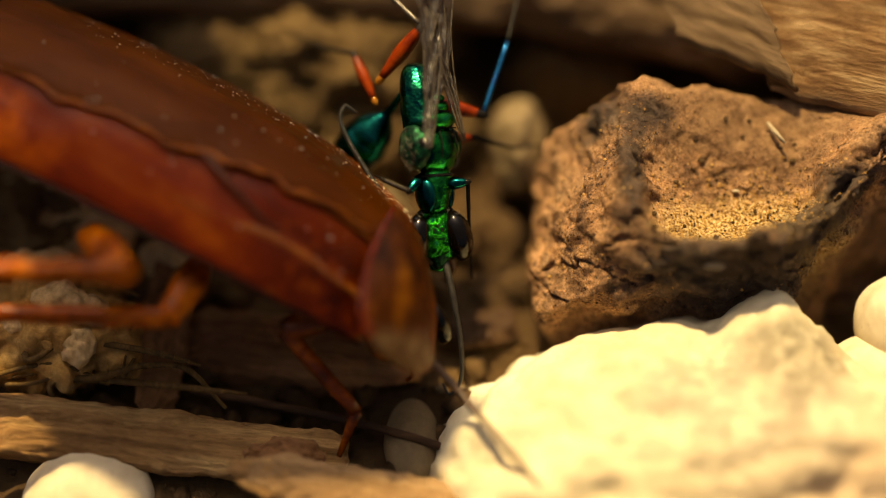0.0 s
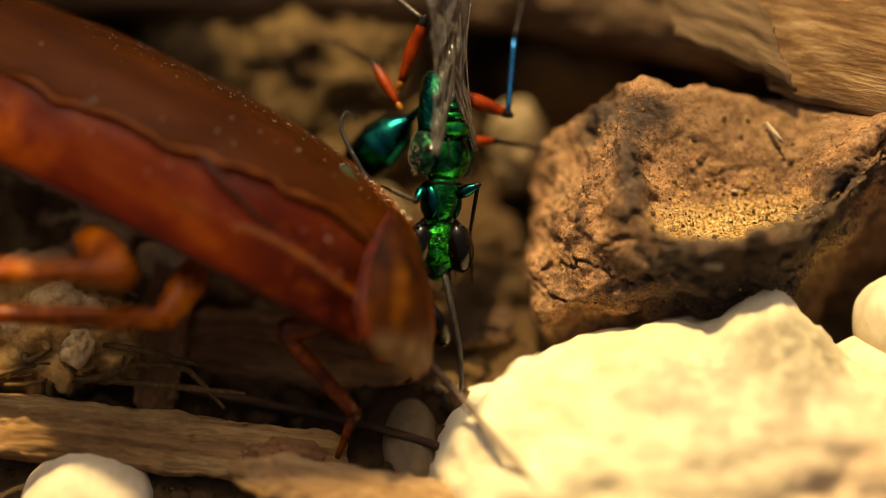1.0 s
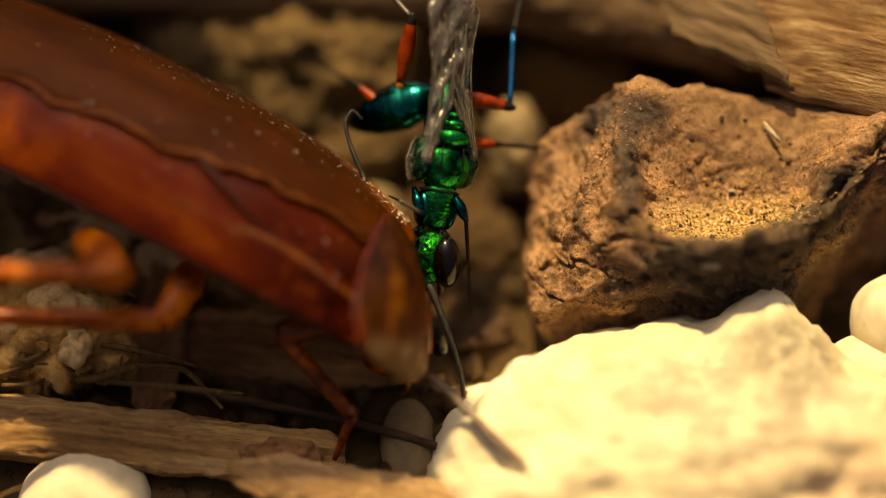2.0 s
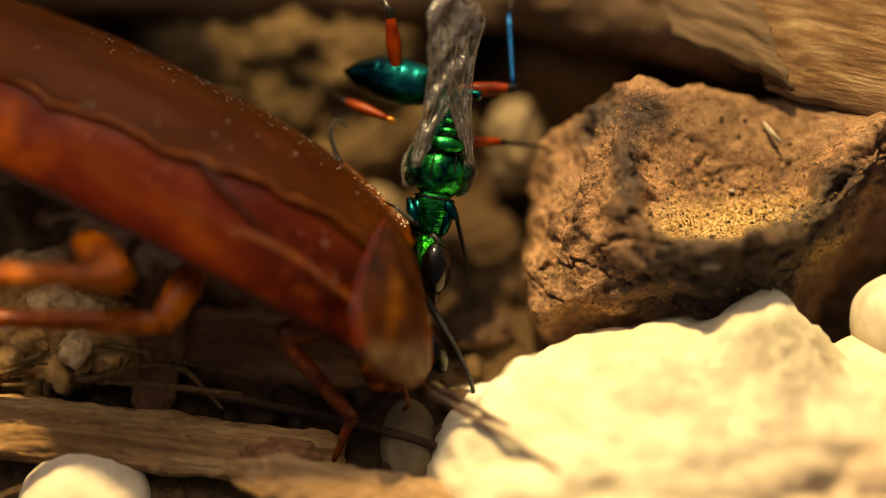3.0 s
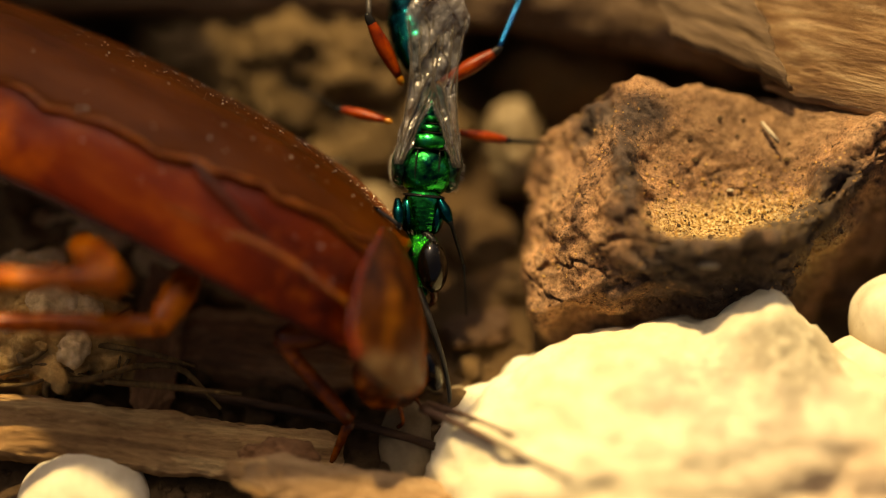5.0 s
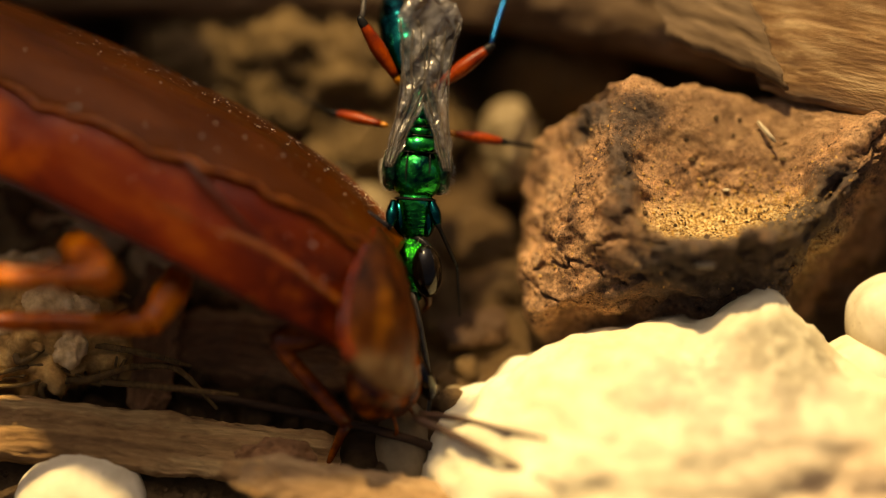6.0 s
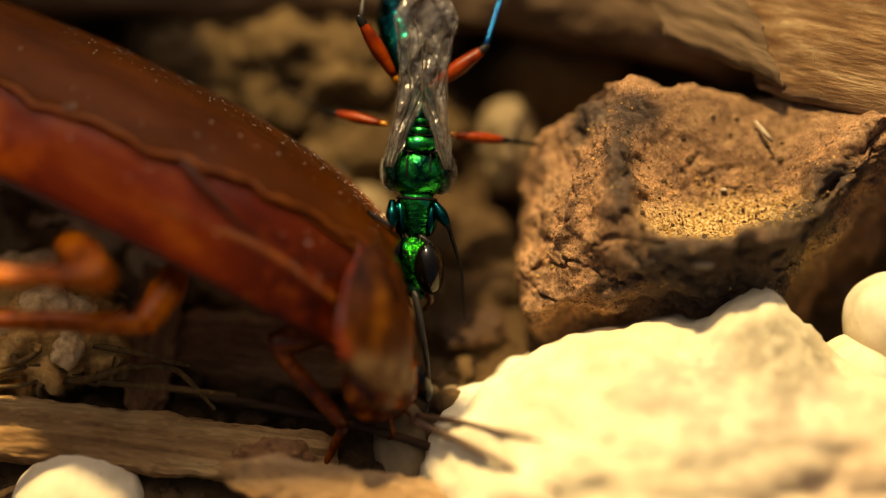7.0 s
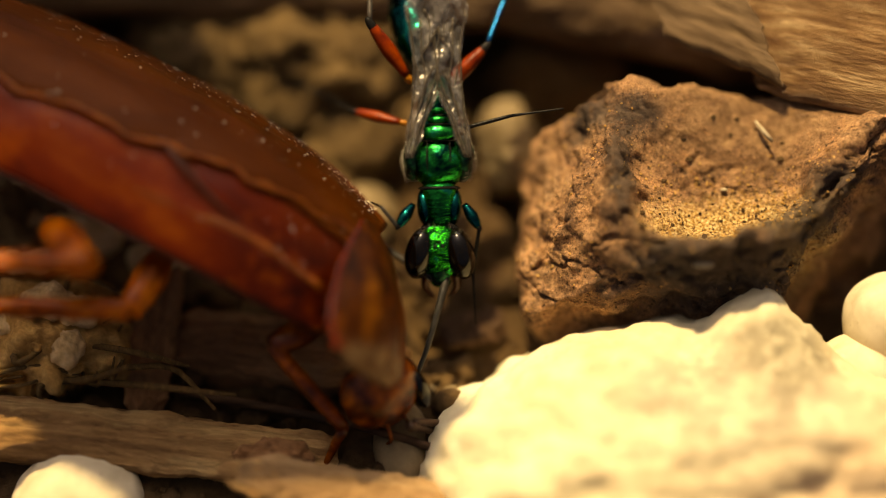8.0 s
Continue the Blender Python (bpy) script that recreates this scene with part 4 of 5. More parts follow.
    for x, y in ((0, 0.75), (-0.22, 1.0), (0.22, 1.0)):
        part("simple_eye", ball((x, y, 0.72), (0.11, 0.11, 0.1), sub=2), EYE_BLACK, head)
    w["head"] = head
    rnd = random.Random(107)
    fur, crown_fur = bmesh.new(), bmesh.new()
    for _ in range(300):
        s = rnd.choice((-1, 1))
        y, k = rnd.uniform(-1.2, 1.2), rnd.uniform(-0.6, 1.0)
        p = Vector((s * (2.05 - 0.5 * k * k - 0.25 * y * y), y, -0.1 + 0.85 * k))
        d = (Vector((s * 0.9, rnd.gauss(0.1, 0.3), 0.3 + 0.4 * k))).normalized() * rnd.uniform(0.08, 0.24)
        sweep([p, p + d * 0.6, p + d + Vector((0, 0.05, 0))], [0.011, 0.008, 0.004], 3, 1, False, fur)
    for _ in range(70):
        a = rnd.uniform(0, math.pi)
        p = Vector((1.6 * math.cos(a), 1.2 - 1.2 * math.sin(a), 0.2 + rnd.uniform(-0.3, 0.3)))
        d = Vector((math.cos(a), -math.sin(a) - 0.2, rnd.uniform(0, 0.6))).normalized() * rnd.uniform(0.15, 0.35)
        sweep([p, p + d], [0.008, 0.003], 3, 1, False, crown_fur)
    tagged(part("hairs", fur, HAIR, wasp, "short pale hairs"), kind="stuff")
    tagged(part("hairs", crown_fur, HAIR, head, "short pale hairs"), kind="stuff")
    gaster = sweep(curve_through([(0, 0, 0), (0, 0.4, 0), (0, 1.4, 0), (0, 2.8, 0), (0, 4.5, 0), (0, 5.7, 0), (0, 6.5, 0)], 60), [k * (1 - 0.04 * max(0.0, math.sin(i * 1.05)) ** 6) for i, k in enumerate(lerp_list([0.25, 0.3, 1.1, 1.45, 1.25, 0.7, 0.1], 60))], 28)
    w["gaster"] = part("abdomen", gaster, TEAL, wasp, "smooth blue-green metallic abdomen")
    part("petiole", sweep(curve_through([(0, 0.4, 0), (0, -0.6, 0.1), (0, -1.7, 0)], 10), lerp_list([0.28, 0.2, 0.3], 10), 10), TEAL, w["gaster"])
    w["wings"] = []
    for s in (-1, 1):
        w["wings"].append(build_wing(wasp, s))
    specs = {"hind": (3.8, 4.5, 3.5), "middle": (3.0, 2.6, 3.0), "front": (1.6, 2.9, 3.0)}
    for s in (-1, 1):
        for name, (a, b, c) in specs.items():
            if name == "front" and s > 0:
                a, b, c = 1.6, 1.5, 1.4
            fm = ORANGE if name != "front" else TEAL
            # left hind shank is grey, its lack of sun put into the colour
            tm = (GREYSHANK if s > 0 else BLUE) if name == "hind" else GREYSHANK if name == "front" and s > 0 else BLACK
            k = 1.0 if name == "hind" else 0.75
            thin = 0.9 if name == "front" else 0.84
            femur = segment(name + "_femur", a, [0.22 * k, 0.42 * k * thin, 0.55 * k * thin, 0.45 * k * thin, 0.22 * k], fm, wasp)
            if name != "front":
                part("coxa", ball((0, -0.1, 0), (0.24 * k, 0.42 * k, 0.24 * k), sub=3), AMBER, femur, "amber leg base")
            part("knee", ball((0, a - 0.25, 0), (0.27 * k, 0.62 * k, 0.27 * k), sub=3), BLACK, femur)
            tibia = segment(name + "_tibia", b, [0.15 * k, 0.16 * k, 0.15 * k, 0.13 * k], tm, wasp)
            if name == "hind":
                bm = bmesh.new()
                for i in range(9):
                    y, turn = b * (0.15 + 0.09 * i), i * 2.4
                    p = Vector((0.16 * math.cos(turn), y, 0.16 * math.sin(turn)))
                    sweep([p, p + Vector((0.2 * math.cos(turn), 0.14, 0.2 * math.sin(turn)))], [0.025, 0.006], 4, 1, False, bm)
                part("spines", bm, BLACK, tibia)
            foot = segment(name + "_foot", c, [0.13 * k, 0.1 * k, 0.1 * k, 0.07 * k, 0.05], BLACK, wasp)
            w[name, s] = (femur, tibia, foot, (a, b, c))
    for s in (-1, 1):
        long = 1.42 if s > 0 else 1.0
        bm = sweep(curve_through([(0, 0, 0), (0, 2.2 * long, 0.3), (0.1, 4.6 * long, 0.2), (0.5, 6.6 * long, 0.0), (1.3, 6.6 * long + 0.8, -0.1), (1.6, 6.6 * long + 0.1, -0.2)], 30), lerp_list([0.24, 0.19, 0.15, 0.12, 0.1, 0.07], 30), 8)
        w["antenna", s] = part("antenna", bm, FEELER, wasp, "thin black antenna curled at its tip")
    return wasp, w


def build_wing(wasp, s):
    """A folded forewing: a rippled membrane along -y with raised veins."""
    def track(stops, u):
        for (a, p), (b, q) in zip(stops, stops[1:]):
            if u <= b:
                k = (u - a) / (b - a)
                return p + (q - p) * k * k * (3 - 2 * k)
        return stops[-1][1]

    def outline(u):
        inner = track([(0, 1.45), (0.15, 0.8), (0.38, 0.0), (0.6, -0.7), (0.85, -1.0), (1, -0.1)], u)
        outer = track([(0, 1.9), (0.15, 1.8), (0.3, 1.5), (0.5, 1.22), (0.7, 1.55), (0.86, 1.8), (0.95, 1.5), (1, 0.5)], u)
        return inner, outer

    def spot(u, v):
        inner, outer = outline(u)
        x = inner + (outer - inner) * v
        y = -9.8 * u
        z = 0.16 * math.sin(6 * u + 3 * v) * u + 0.1 * math.sin(23 * u + 8 * v) * (0.3 + u) - 0.35 * (v - 0.3) ** 2
        return Vector((s * x, y, z + 0.05 * s + 0.05))

    bm = bmesh.new()
    rows, cols = 50, 12
    grid = [[bm.verts.new(spot(i / (rows - 1), j / (cols - 1))) for j in range(cols)] for i in range(rows)]
    for i in range(rows - 1):
        for j in range(cols - 1):
            bm.faces.new((grid[i][j], grid[i + 1][j], grid[i + 1][j + 1], grid[i][j + 1]))
    wing = part("wing", bm, WING, wasp, "smoky translucent wing")
    wing.matrix_basis = at((0, -0.1, 1.15), (0, 1, 0), (0, 0.06, 1))
    for line in ([(0, 0.95), (0.3, 0.97), (0.6, 0.97), (0.85, 0.95)], [(0, 0.6), (0.2, 0.6), (0.42, 0.55), (0.6, 0.75), (0.8, 0.7)],
                 [(0, 0.3), (0.25, 0.3), (0.5, 0.25), (0.75, 0.3)], [(0.42, 0.55), (0.52, 0.4), (0.5, 0.25)], [(0.6, 0.75), (0.66, 0.5), (0.75, 0.3)],
                 [(0.35, 0.57), (0.45, 0.85), (0.55, 0.97)], [(0.66, 0.5), (0.78, 0.52), (0.85, 0.6)], [(0, 0.05), (0.2, 0.06), (0.4, 0.04), (0.5, 0.25)]):
        pts = curve_through([spot(u, v) + Vector((0, 0, 0.03)) for u, v in line], 16)
        part("vein", sweep(pts, [0.055] * 16, 5), VEIN, wing)
    return wing


WASP, WP = build_wasp()


# ---- what moves ----
def motions():
    # cockroach: its back, then the drooping shield and head, the near foreleg and an antenna
    back = [(0.0, (-10.74, -1.36, 9.71), 0.0), (1.0, (-10.80, -1.41, 9.67), 0.5), (1.5, (-10.80, -1.44, 9.66), 0.8), (3.0, (-10.84, -1.59, 9.55), 1.5), (4.0, (-10.84, -1.67, 9.49), 2.0), (4.5, (-10.87, -1.75, 9.44), 2.5),
            (5.3, (-11.09, -1.70, 9.48), 2.5), (6.0, (-11.24, -1.64, 9.51), 2.5), (7.0, (-11.34, -1.57, 9.57), 2.5), (7.5, (-11.43, -1.54, 9.58), 2.5), (7.8, (-11.81, -1.28, 9.76), 2.2), (8.0, (-12.22, -0.95, 10.00), 2.0)]
    start = Vector(back[4][1])
    rows = []
    for t, p, dip in back:
        m = ROACH_HOME.copy()
        m.translation = ROACH_HOME.translation + (Vector(p) - start) * MM
        rows.append((t, m))
    walk(ROACH, rows)
    droop = [(-2.94, -3.96, 9.11), (-3.00, -4.06, 9.04), (-3.06, -4.14, 8.99), (-3.16, -4.47, 8.75), (-3.00, -4.62, 8.65), (-3.12, -4.85, 8.48), (-3.31, -4.88, 8.47), (-3.50, -4.91, 8.45), (-3.56, -4.96, 8.41), (-3.69, -4.98, 8.39), (-3.88, -4.83, 8.50), (-4.03, -4.52, 8.72)]
    chin = [(-2.97, -4.61, 6.21), (-2.97, -4.74, 6.12), (-2.97, -4.87, 6.03), (-2.97, -5.98, 5.25), (-2.97, -6.24, 5.07), (-3.13, -6.72, 4.73), (-3.22, -6.81, 4.67), (-3.35, -7.22, 4.38), (-3.41, -7.33, 4.31), (-3.50, -7.38, 4.27), (-3.54, -7.48, 4.20), (-3.54, -7.59, 4.13)]
    shield, head, femur, tibia, tarsus, feeler = [], [], [], [], [], []
    feel = [(0.600, -0.795, -0.032)] * 3 + [(0.780, -0.627, 0.111)] * 2 + [(0.810, -0.573, 0.173)] * 5 + [(0.850, 0.012, -0.541), (0.500, 0.324, -0.811)]
    other = []
    feel_far = [(0.600, -0.795, -0.032)] * 3 + [(0.820, -0.573, 0.087)] * 2 + [(0.850, -0.487, 0.172)] * 2 + [(0.880, -0.389, 0.277)] * 3 + [(0.880, 0.066, -0.442), (0.600, 0.336, -0.741)]
    tilt = Matrix.Rotation(radians(6), 3, Vector((0.0, -0.574, 0.819)))
    for (t, m), d, c, a, b in zip(rows, droop, chin, feel, feel_far):
        d, c = Vector(d) + Vector((0.3, 0, 0)), Vector(c) + Vector((0.45, 0, 0))
        inv = m.inverted()
        shield.append((t, inv @ at(d, tilt @ Vector((0.540, 0.091, -0.827)), tilt @ Vector((0.810, -0.159, 0.523)))))
        head.append((t, inv @ at(c, (0.500, -0.811, 0.287), (-0.300, 0.369, 0.868))))
        k = t / 8.0
        knee = Vector((-9.04, -5.42, 6.84)).lerp(Vector((-9.08, -6.07, 6.35)), k)
        shin = Vector((-5.23, -8.30, 3.35)).lerp(Vector((-5.32, -9.04, 2.81)), k) - knee
        thigh = (knee - Vector(d) - Vector((-2.3, 0.2, -2.4))).normalized()
        foot = knee + shin.normalized() * 6.2
        femur.append((t, inv @ at(knee - thigh * 3.4, thigh)))
        tibia.append((t, inv @ at(knee, shin)))
        tarsus.append((t, inv @ at(foot, Vector((-6.23, -10.27, 0.54)) - foot)))
        other.append((t, inv @ at(Vector(c) + Vector((1.600, -1.753, -0.983) if t < 2 else (1.900, -1.360, -1.196)), b)))
        feeler.append((t, inv @ at(Vector(c) + Vector((1.600, -1.753, -0.983)), a)))
    for name, keyed in (("shield", shield), ("head", head), ("femur", femur), ("tibia", tibia), ("tarsus", tarsus), ("antenna", feeler), ("far_antenna", other)):
        walk(RP[name], keyed)

    # wasp: the thorax leads; roll is its lean to its left
    T = [0.0, 0.5, 1.0, 1.5, 2.2, 3.0, 3.5, 4.0, 4.5, 5.2, 6.0, 6.5, 7.0, 7.5, 7.8, 8.0]
    chest = [(-0.92, 4.68, 10.27), (-0.48, 4.57, 10.20), (-0.18, 4.34, 10.04), (-0.02, 4.07, 9.85), (-0.06, 3.92, 9.74), (-0.20, 3.78, 9.37), (-0.41, 3.79, 9.37), (-0.70, 3.62, 9.26),
             (-0.73, 3.94, 9.47), (-0.91, 3.84, 9.41), (-1.16, 3.74, 9.33), (-0.87, 3.73, 9.33), (-0.96, 3.77, 9.35), (-0.89, 3.82, 9.38), (-0.76, 3.92, 9.46), (0.20, 4.26, 9.69)]
    crown = [(-0.56, 0.60, 7.41), (-0.35, 0.48, 7.33), (-0.40, 0.25, 7.17), (-0.66, 0.01, 7.00), (-0.88, -0.12, 6.91), (-1.16, -0.23, 6.55), (-1.23, -0.25, 6.54), (-1.21, -0.45, 6.40),
             (-1.24, -0.13, 6.61), (-1.37, -0.23, 6.55), (-1.51, -0.35, 6.47), (-1.40, -0.34, 6.47), (-1.26, -0.32, 6.49), (-1.30, -0.27, 6.52), (-0.69, -0.17, 6.59), (0.25, 0.17, 6.82)]
    roll = [52, 46, 40, 34, 20, 9, 6, 4, 2, 2, 2, 2, 1, 0, 0, 0]
    tail = [(-6.73, 5.97, 5.08), (-6.54, 5.71, 4.89), (-6.49, 5.71, 4.89), (-6.72, 6.11, 5.17), (-6.81, 8.72, 8.22), (-6.60, 10.23, 10.50), (-6.44, 10.50, 10.69), (-3.76, 14.81, 13.06),
            (-3.27, 15.61, 13.62), (-3.35, 15.61, 13.62), (-3.44, 15.62, 13.62), (-3.36, 15.62, 13.62), (-3.47, 15.62, 13.62), (-3.60, 15.62, 13.62), (-3.34, 15.62, 13.62), (-2.82, 15.62, 13.62)]
    nape = [(-0.67, 1.59, 8.56), (-0.38, 1.30, 8.36), (-0.34, 1.17, 8.27), (-0.50, 0.81, 8.01), (-0.68, 0.64, 7.89), (-0.92, 0.44, 7.76), (-1.02, 0.44, 7.76), (-1.08, 0.23, 7.61),
            (-1.11, 0.55, 7.83), (-1.26, 0.40, 7.73), (-1.43, 0.24, 7.61), (-1.27, 0.29, 7.65), (-1.19, 0.34, 7.68), (-1.19, 0.47, 7.78), (-0.71, 0.63, 7.88), (0.24, 0.86, 8.05)]
    wing_tip = [(-0.69, 10.01, 15.92), (-0.18, 10.01, 15.92), (0.19, 10.01, 15.92), (0.45, 10.01, 15.92), (0.62, 10.01, 15.92), (0.76, 10.01, 15.92), (0.60, 10.01, 15.92), (0.13, 10.01, 15.92),
                (-0.09, 10.01, 15.92), (-0.23, 10.01, 15.92), (-0.38, 10.01, 15.92), (-0.37, 10.01, 15.92), (-0.45, 10.01, 15.92), (-0.61, 10.01, 15.92), (-0.39, 10.01, 15.92), (0.09, 10.01, 15.92)]
    wing_roll = [52, 50, 46, 42, 30, 20, 14, 8, 4, 2, 0, 0, 0, 0, 0, 0]
    turn = [8, 8, 6, 4, -22, -38, -40, -40, -38, -36, -32, -32, -30, -20, -12, -4]
    hip_hl = [(-3.58, 8.82, 11.68), (-2.52, 8.74, 11.62), (-2.40, 8.75, 11.62), (-2.30, 8.67, 11.56), (-2.42, 8.74, 11.62), (-2.60, 8.83, 11.68), (-2.53, 8.75, 11.62), (-2.60, 8.67, 11.56),
              (-2.50, 8.75, 11.62), (-2.42, 8.69, 11.58), (-2.32, 8.62, 11.53), (-2.25, 8.63, 11.53), (-2.23, 8.63, 11.53), (-2.39, 8.68, 11.57), (-2.23, 8.68, 11.57), (-1.53, 8.68, 11.57)]
    knee_hl = [(-1.43, 10.58, 13.88), (-1.07, 10.79, 14.03), (-1.24, 10.85, 14.07), (-1.24, 10.80, 14.03), (-2.04, 10.99, 14.17), (-3.00, 11.22, 14.32), (-3.26, 11.27, 14.36), (-3.83, 11.27, 14.36),
               (-3.99, 11.01, 14.18), (-4.13, 10.91, 14.11), (-4.29, 10.81, 14.03), (-4.24, 10.87, 14.07), (-4.19, 10.87, 14.07), (-4.32, 10.94, 14.12), (-4.19, 10.92, 14.10), (-3.68, 10.76, 13.99)]
    foot_hl = [(-3.27, 12.69, 14.02), (-2.75, 12.53, 13.91), (-2.86, 12.61, 13.96), (-2.76, 12.62, 13.96), (-3.19, 12.86, 14.13), (-3.73, 13.14, 14.33), (-3.86, 13.22, 14.39), (-3.73, 13.54, 14.61),
               (-4.27, 13.80, 14.79), (-4.11, 13.93, 14.88), (-3.92, 14.07, 14.98), (-3.78, 14.08, 14.98), (-3.82, 14.08, 14.98), (-3.98, 14.08, 14.98), (-3.89, 14.08, 14.98), (-3.66, 14.08, 14.98)]
    hip_hr = [(-0.05, 7.48, 10.49), (1.27, 7.64, 10.60), (1.58, 7.74, 10.67), (1.74, 7.64, 10.60), (1.64, 7.91, 10.79), (1.48, 8.21, 11.00), (1.32, 8.35, 11.09), (1.00, 8.69, 11.33),
              (0.71, 8.87, 11.46), (0.64, 8.81, 11.42), (0.57, 8.74, 11.37), (0.54, 8.74, 11.37), (0.46, 8.74, 11.37), (0.27, 8.79, 11.41), (0.53, 8.79, 11.41), (1.23, 8.84, 11.44)]
    knee_hr = [(2.01, 7.21, 10.05), (3.14, 7.24, 10.07), (3.54, 7.23, 10.07), (3.70, 7.18, 10.03), (3.86, 7.77, 10.44), (3.99, 8.44, 10.92), (3.92, 8.70, 11.10), (3.63, 10.13, 12.10),
               (3.31, 10.13, 12.10), (3.16, 10.22, 12.17), (2.98, 10.33, 12.24), (2.96, 10.27, 12.21), (2.85, 10.27, 12.21), (2.59, 10.28, 12.21), (2.65, 10.28, 12.21), (2.94, 10.38, 12.28)]
    foot_hr = [(3.66, 11.73, 11.99), (3.70, 11.60, 11.90), (3.94, 11.60, 11.90), (4.11, 11.65, 11.94), (3.99, 11.74, 12.01), (3.81, 11.86, 12.09), (3.52, 12.07, 12.24), (5.04, 13.18, 13.01),
               (4.75, 13.18, 13.01), (4.31, 13.17, 13.01), (3.81, 13.17, 13.01), (3.82, 13.17, 13.01), (3.74, 13.17, 13.01), (3.48, 13.17, 13.01), (3.58, 13.17, 13.01), (3.97, 13.17, 13.01)]
    hip_ml = [(-3.97, 7.54, 10.29), (-2.84, 7.54, 10.29), (-2.60, 7.54, 10.29), (-2.69, 7.20, 10.05), (-2.79, 7.09, 9.97), (-2.96, 6.97, 9.88), (-2.96, 6.91, 9.85), (-3.02, 6.65, 9.66),
              (-2.92, 6.94, 9.87), (-2.93, 6.83, 9.79), (-2.94, 6.71, 9.70), (-2.90, 6.71, 9.70), (-2.89, 6.77, 9.74), (-2.76, 6.77, 9.74), (-2.57, 6.79, 9.76), (-1.67, 6.79, 9.76)]
    knee_ml = [(-5.35, 10.66, 11.25), (-4.38, 10.37, 11.05), (-4.16, 10.26, 10.98), (-4.55, 9.58, 10.49), (-5.09, 9.06, 10.13), (-5.75, 8.47, 9.72), (-5.81, 8.31, 9.60), (-5.94, 8.10, 9.46),
               (-5.91, 8.15, 9.49), (-5.93, 8.04, 9.41), (-5.96, 7.90, 9.31), (-5.86, 7.91, 9.31), (-5.84, 7.91, 9.31), (-5.81, 7.91, 9.31), (-5.61, 7.86, 9.27), (-4.71, 7.99, 9.36)]
    foot_ml = [(-8.24, 12.85, 9.25), (-6.57, 12.91, 9.29), (-6.35, 13.02, 9.36), (-6.58, 12.19, 8.78), (-6.68, 11.63, 8.39), (-6.85, 10.98, 7.94), (-7.01, 10.72, 7.75), (-7.18, 10.58, 7.65),
               (-7.30, 10.58, 7.65), (-7.40, 10.38, 7.51), (-7.52, 10.14, 7.33), (-7.38, 10.07, 7.28), (-7.36, 10.07, 7.28), (-7.36, 10.15, 7.34), (-7.20, 10.15, 7.34), (-6.38, 10.53, 7.60)]
    hip_mr = [(0.28, 6.10, 9.28), (0.80, 5.97, 9.18), (1.01, 5.97, 9.18), (1.16, 5.86, 9.11), (1.26, 5.91, 9.14), (1.32, 5.97, 9.18), (1.16, 5.97, 9.18), (1.00, 5.99, 9.20),
              (0.87, 6.41, 9.50), (0.77, 6.39, 9.48), (0.66, 6.36, 9.46), (0.95, 6.25, 9.39), (0.97, 6.25, 9.39), (0.65, 6.20, 10.57), (0.49, 6.21, 10.57), (0.97, 6.36, 10.68)]
    knee_mr = [(1.57, 6.51, 8.83), (2.96, 6.38, 8.74), (2.94, 6.33, 8.70), (3.04, 6.14, 8.57), (3.28, 6.20, 8.62), (3.51, 6.27, 8.67), (3.64, 6.22, 8.63), (3.80, 6.17, 8.59),
               (3.93, 6.38, 8.74), (3.91, 6.32, 8.70), (3.88, 6.26, 8.67), (4.08, 6.29, 8.68), (4.10, 6.34, 8.72), (1.79, 5.62, 10.65), (1.66, 5.62, 10.65), (1.79, 5.75, 10.75)]
    foot_mr = [(2.87, 6.68, 7.97), (4.52, 6.55, 7.88), (4.57, 6.57, 7.89), (4.67, 6.54, 7.88), (4.87, 6.56, 7.89), (5.05, 6.59, 7.91), (5.05, 6.62, 7.93), (5.21, 6.59, 7.91),
               (5.24, 6.80, 8.06), (5.22, 6.70, 7.99), (5.19, 6.58, 7.91), (5.33, 6.68, 7.99), (5.34, 6.68, 7.99), (4.42, 6.38, 10.95), (4.35, 6.36, 10.93), (4.32, 6.29, 11.13)]
    hip_fl = [(-1.56, 2.76, 9.87), (-1.43, 2.45, 9.65), (-1.23, 2.32, 9.56), (-1.45, 2.45, 9.65), (-1.67, 2.27, 9.52), (-1.97, 2.06, 9.38), (-2.13, 1.88, 9.25), (-2.67, 1.80, 9.19),
              (-2.51, 1.93, 9.29), (-2.48, 1.96, 9.30), (-2.44, 1.99, 9.32), (-2.44, 1.81, 9.19), (-2.42, 1.99, 9.32), (-2.36, 1.99, 9.32), (-2.23, 2.07, 9.38), (-0.90, 2.04, 9.36)]
    knee_fl = [(-2.13, 1.88, 9.99), (-2.06, 1.63, 9.81), (-1.67, 1.42, 9.66), (-1.13, 1.08, 9.43), (-1.28, 0.76, 9.20), (-1.49, 0.38, 8.94), (-1.65, 0.36, 8.92), (-2.22, 0.15, 8.77),
               (-2.25, 0.33, 8.90), (-2.45, 0.29, 8.87), (-2.69, 0.24, 8.83), (-2.34, 0.16, 8.77), (-2.42, 0.24, 8.83), (-2.55, 0.21, 8.81), (-2.55, 0.16, 8.77), (-2.10, 0.24, 8.83)]
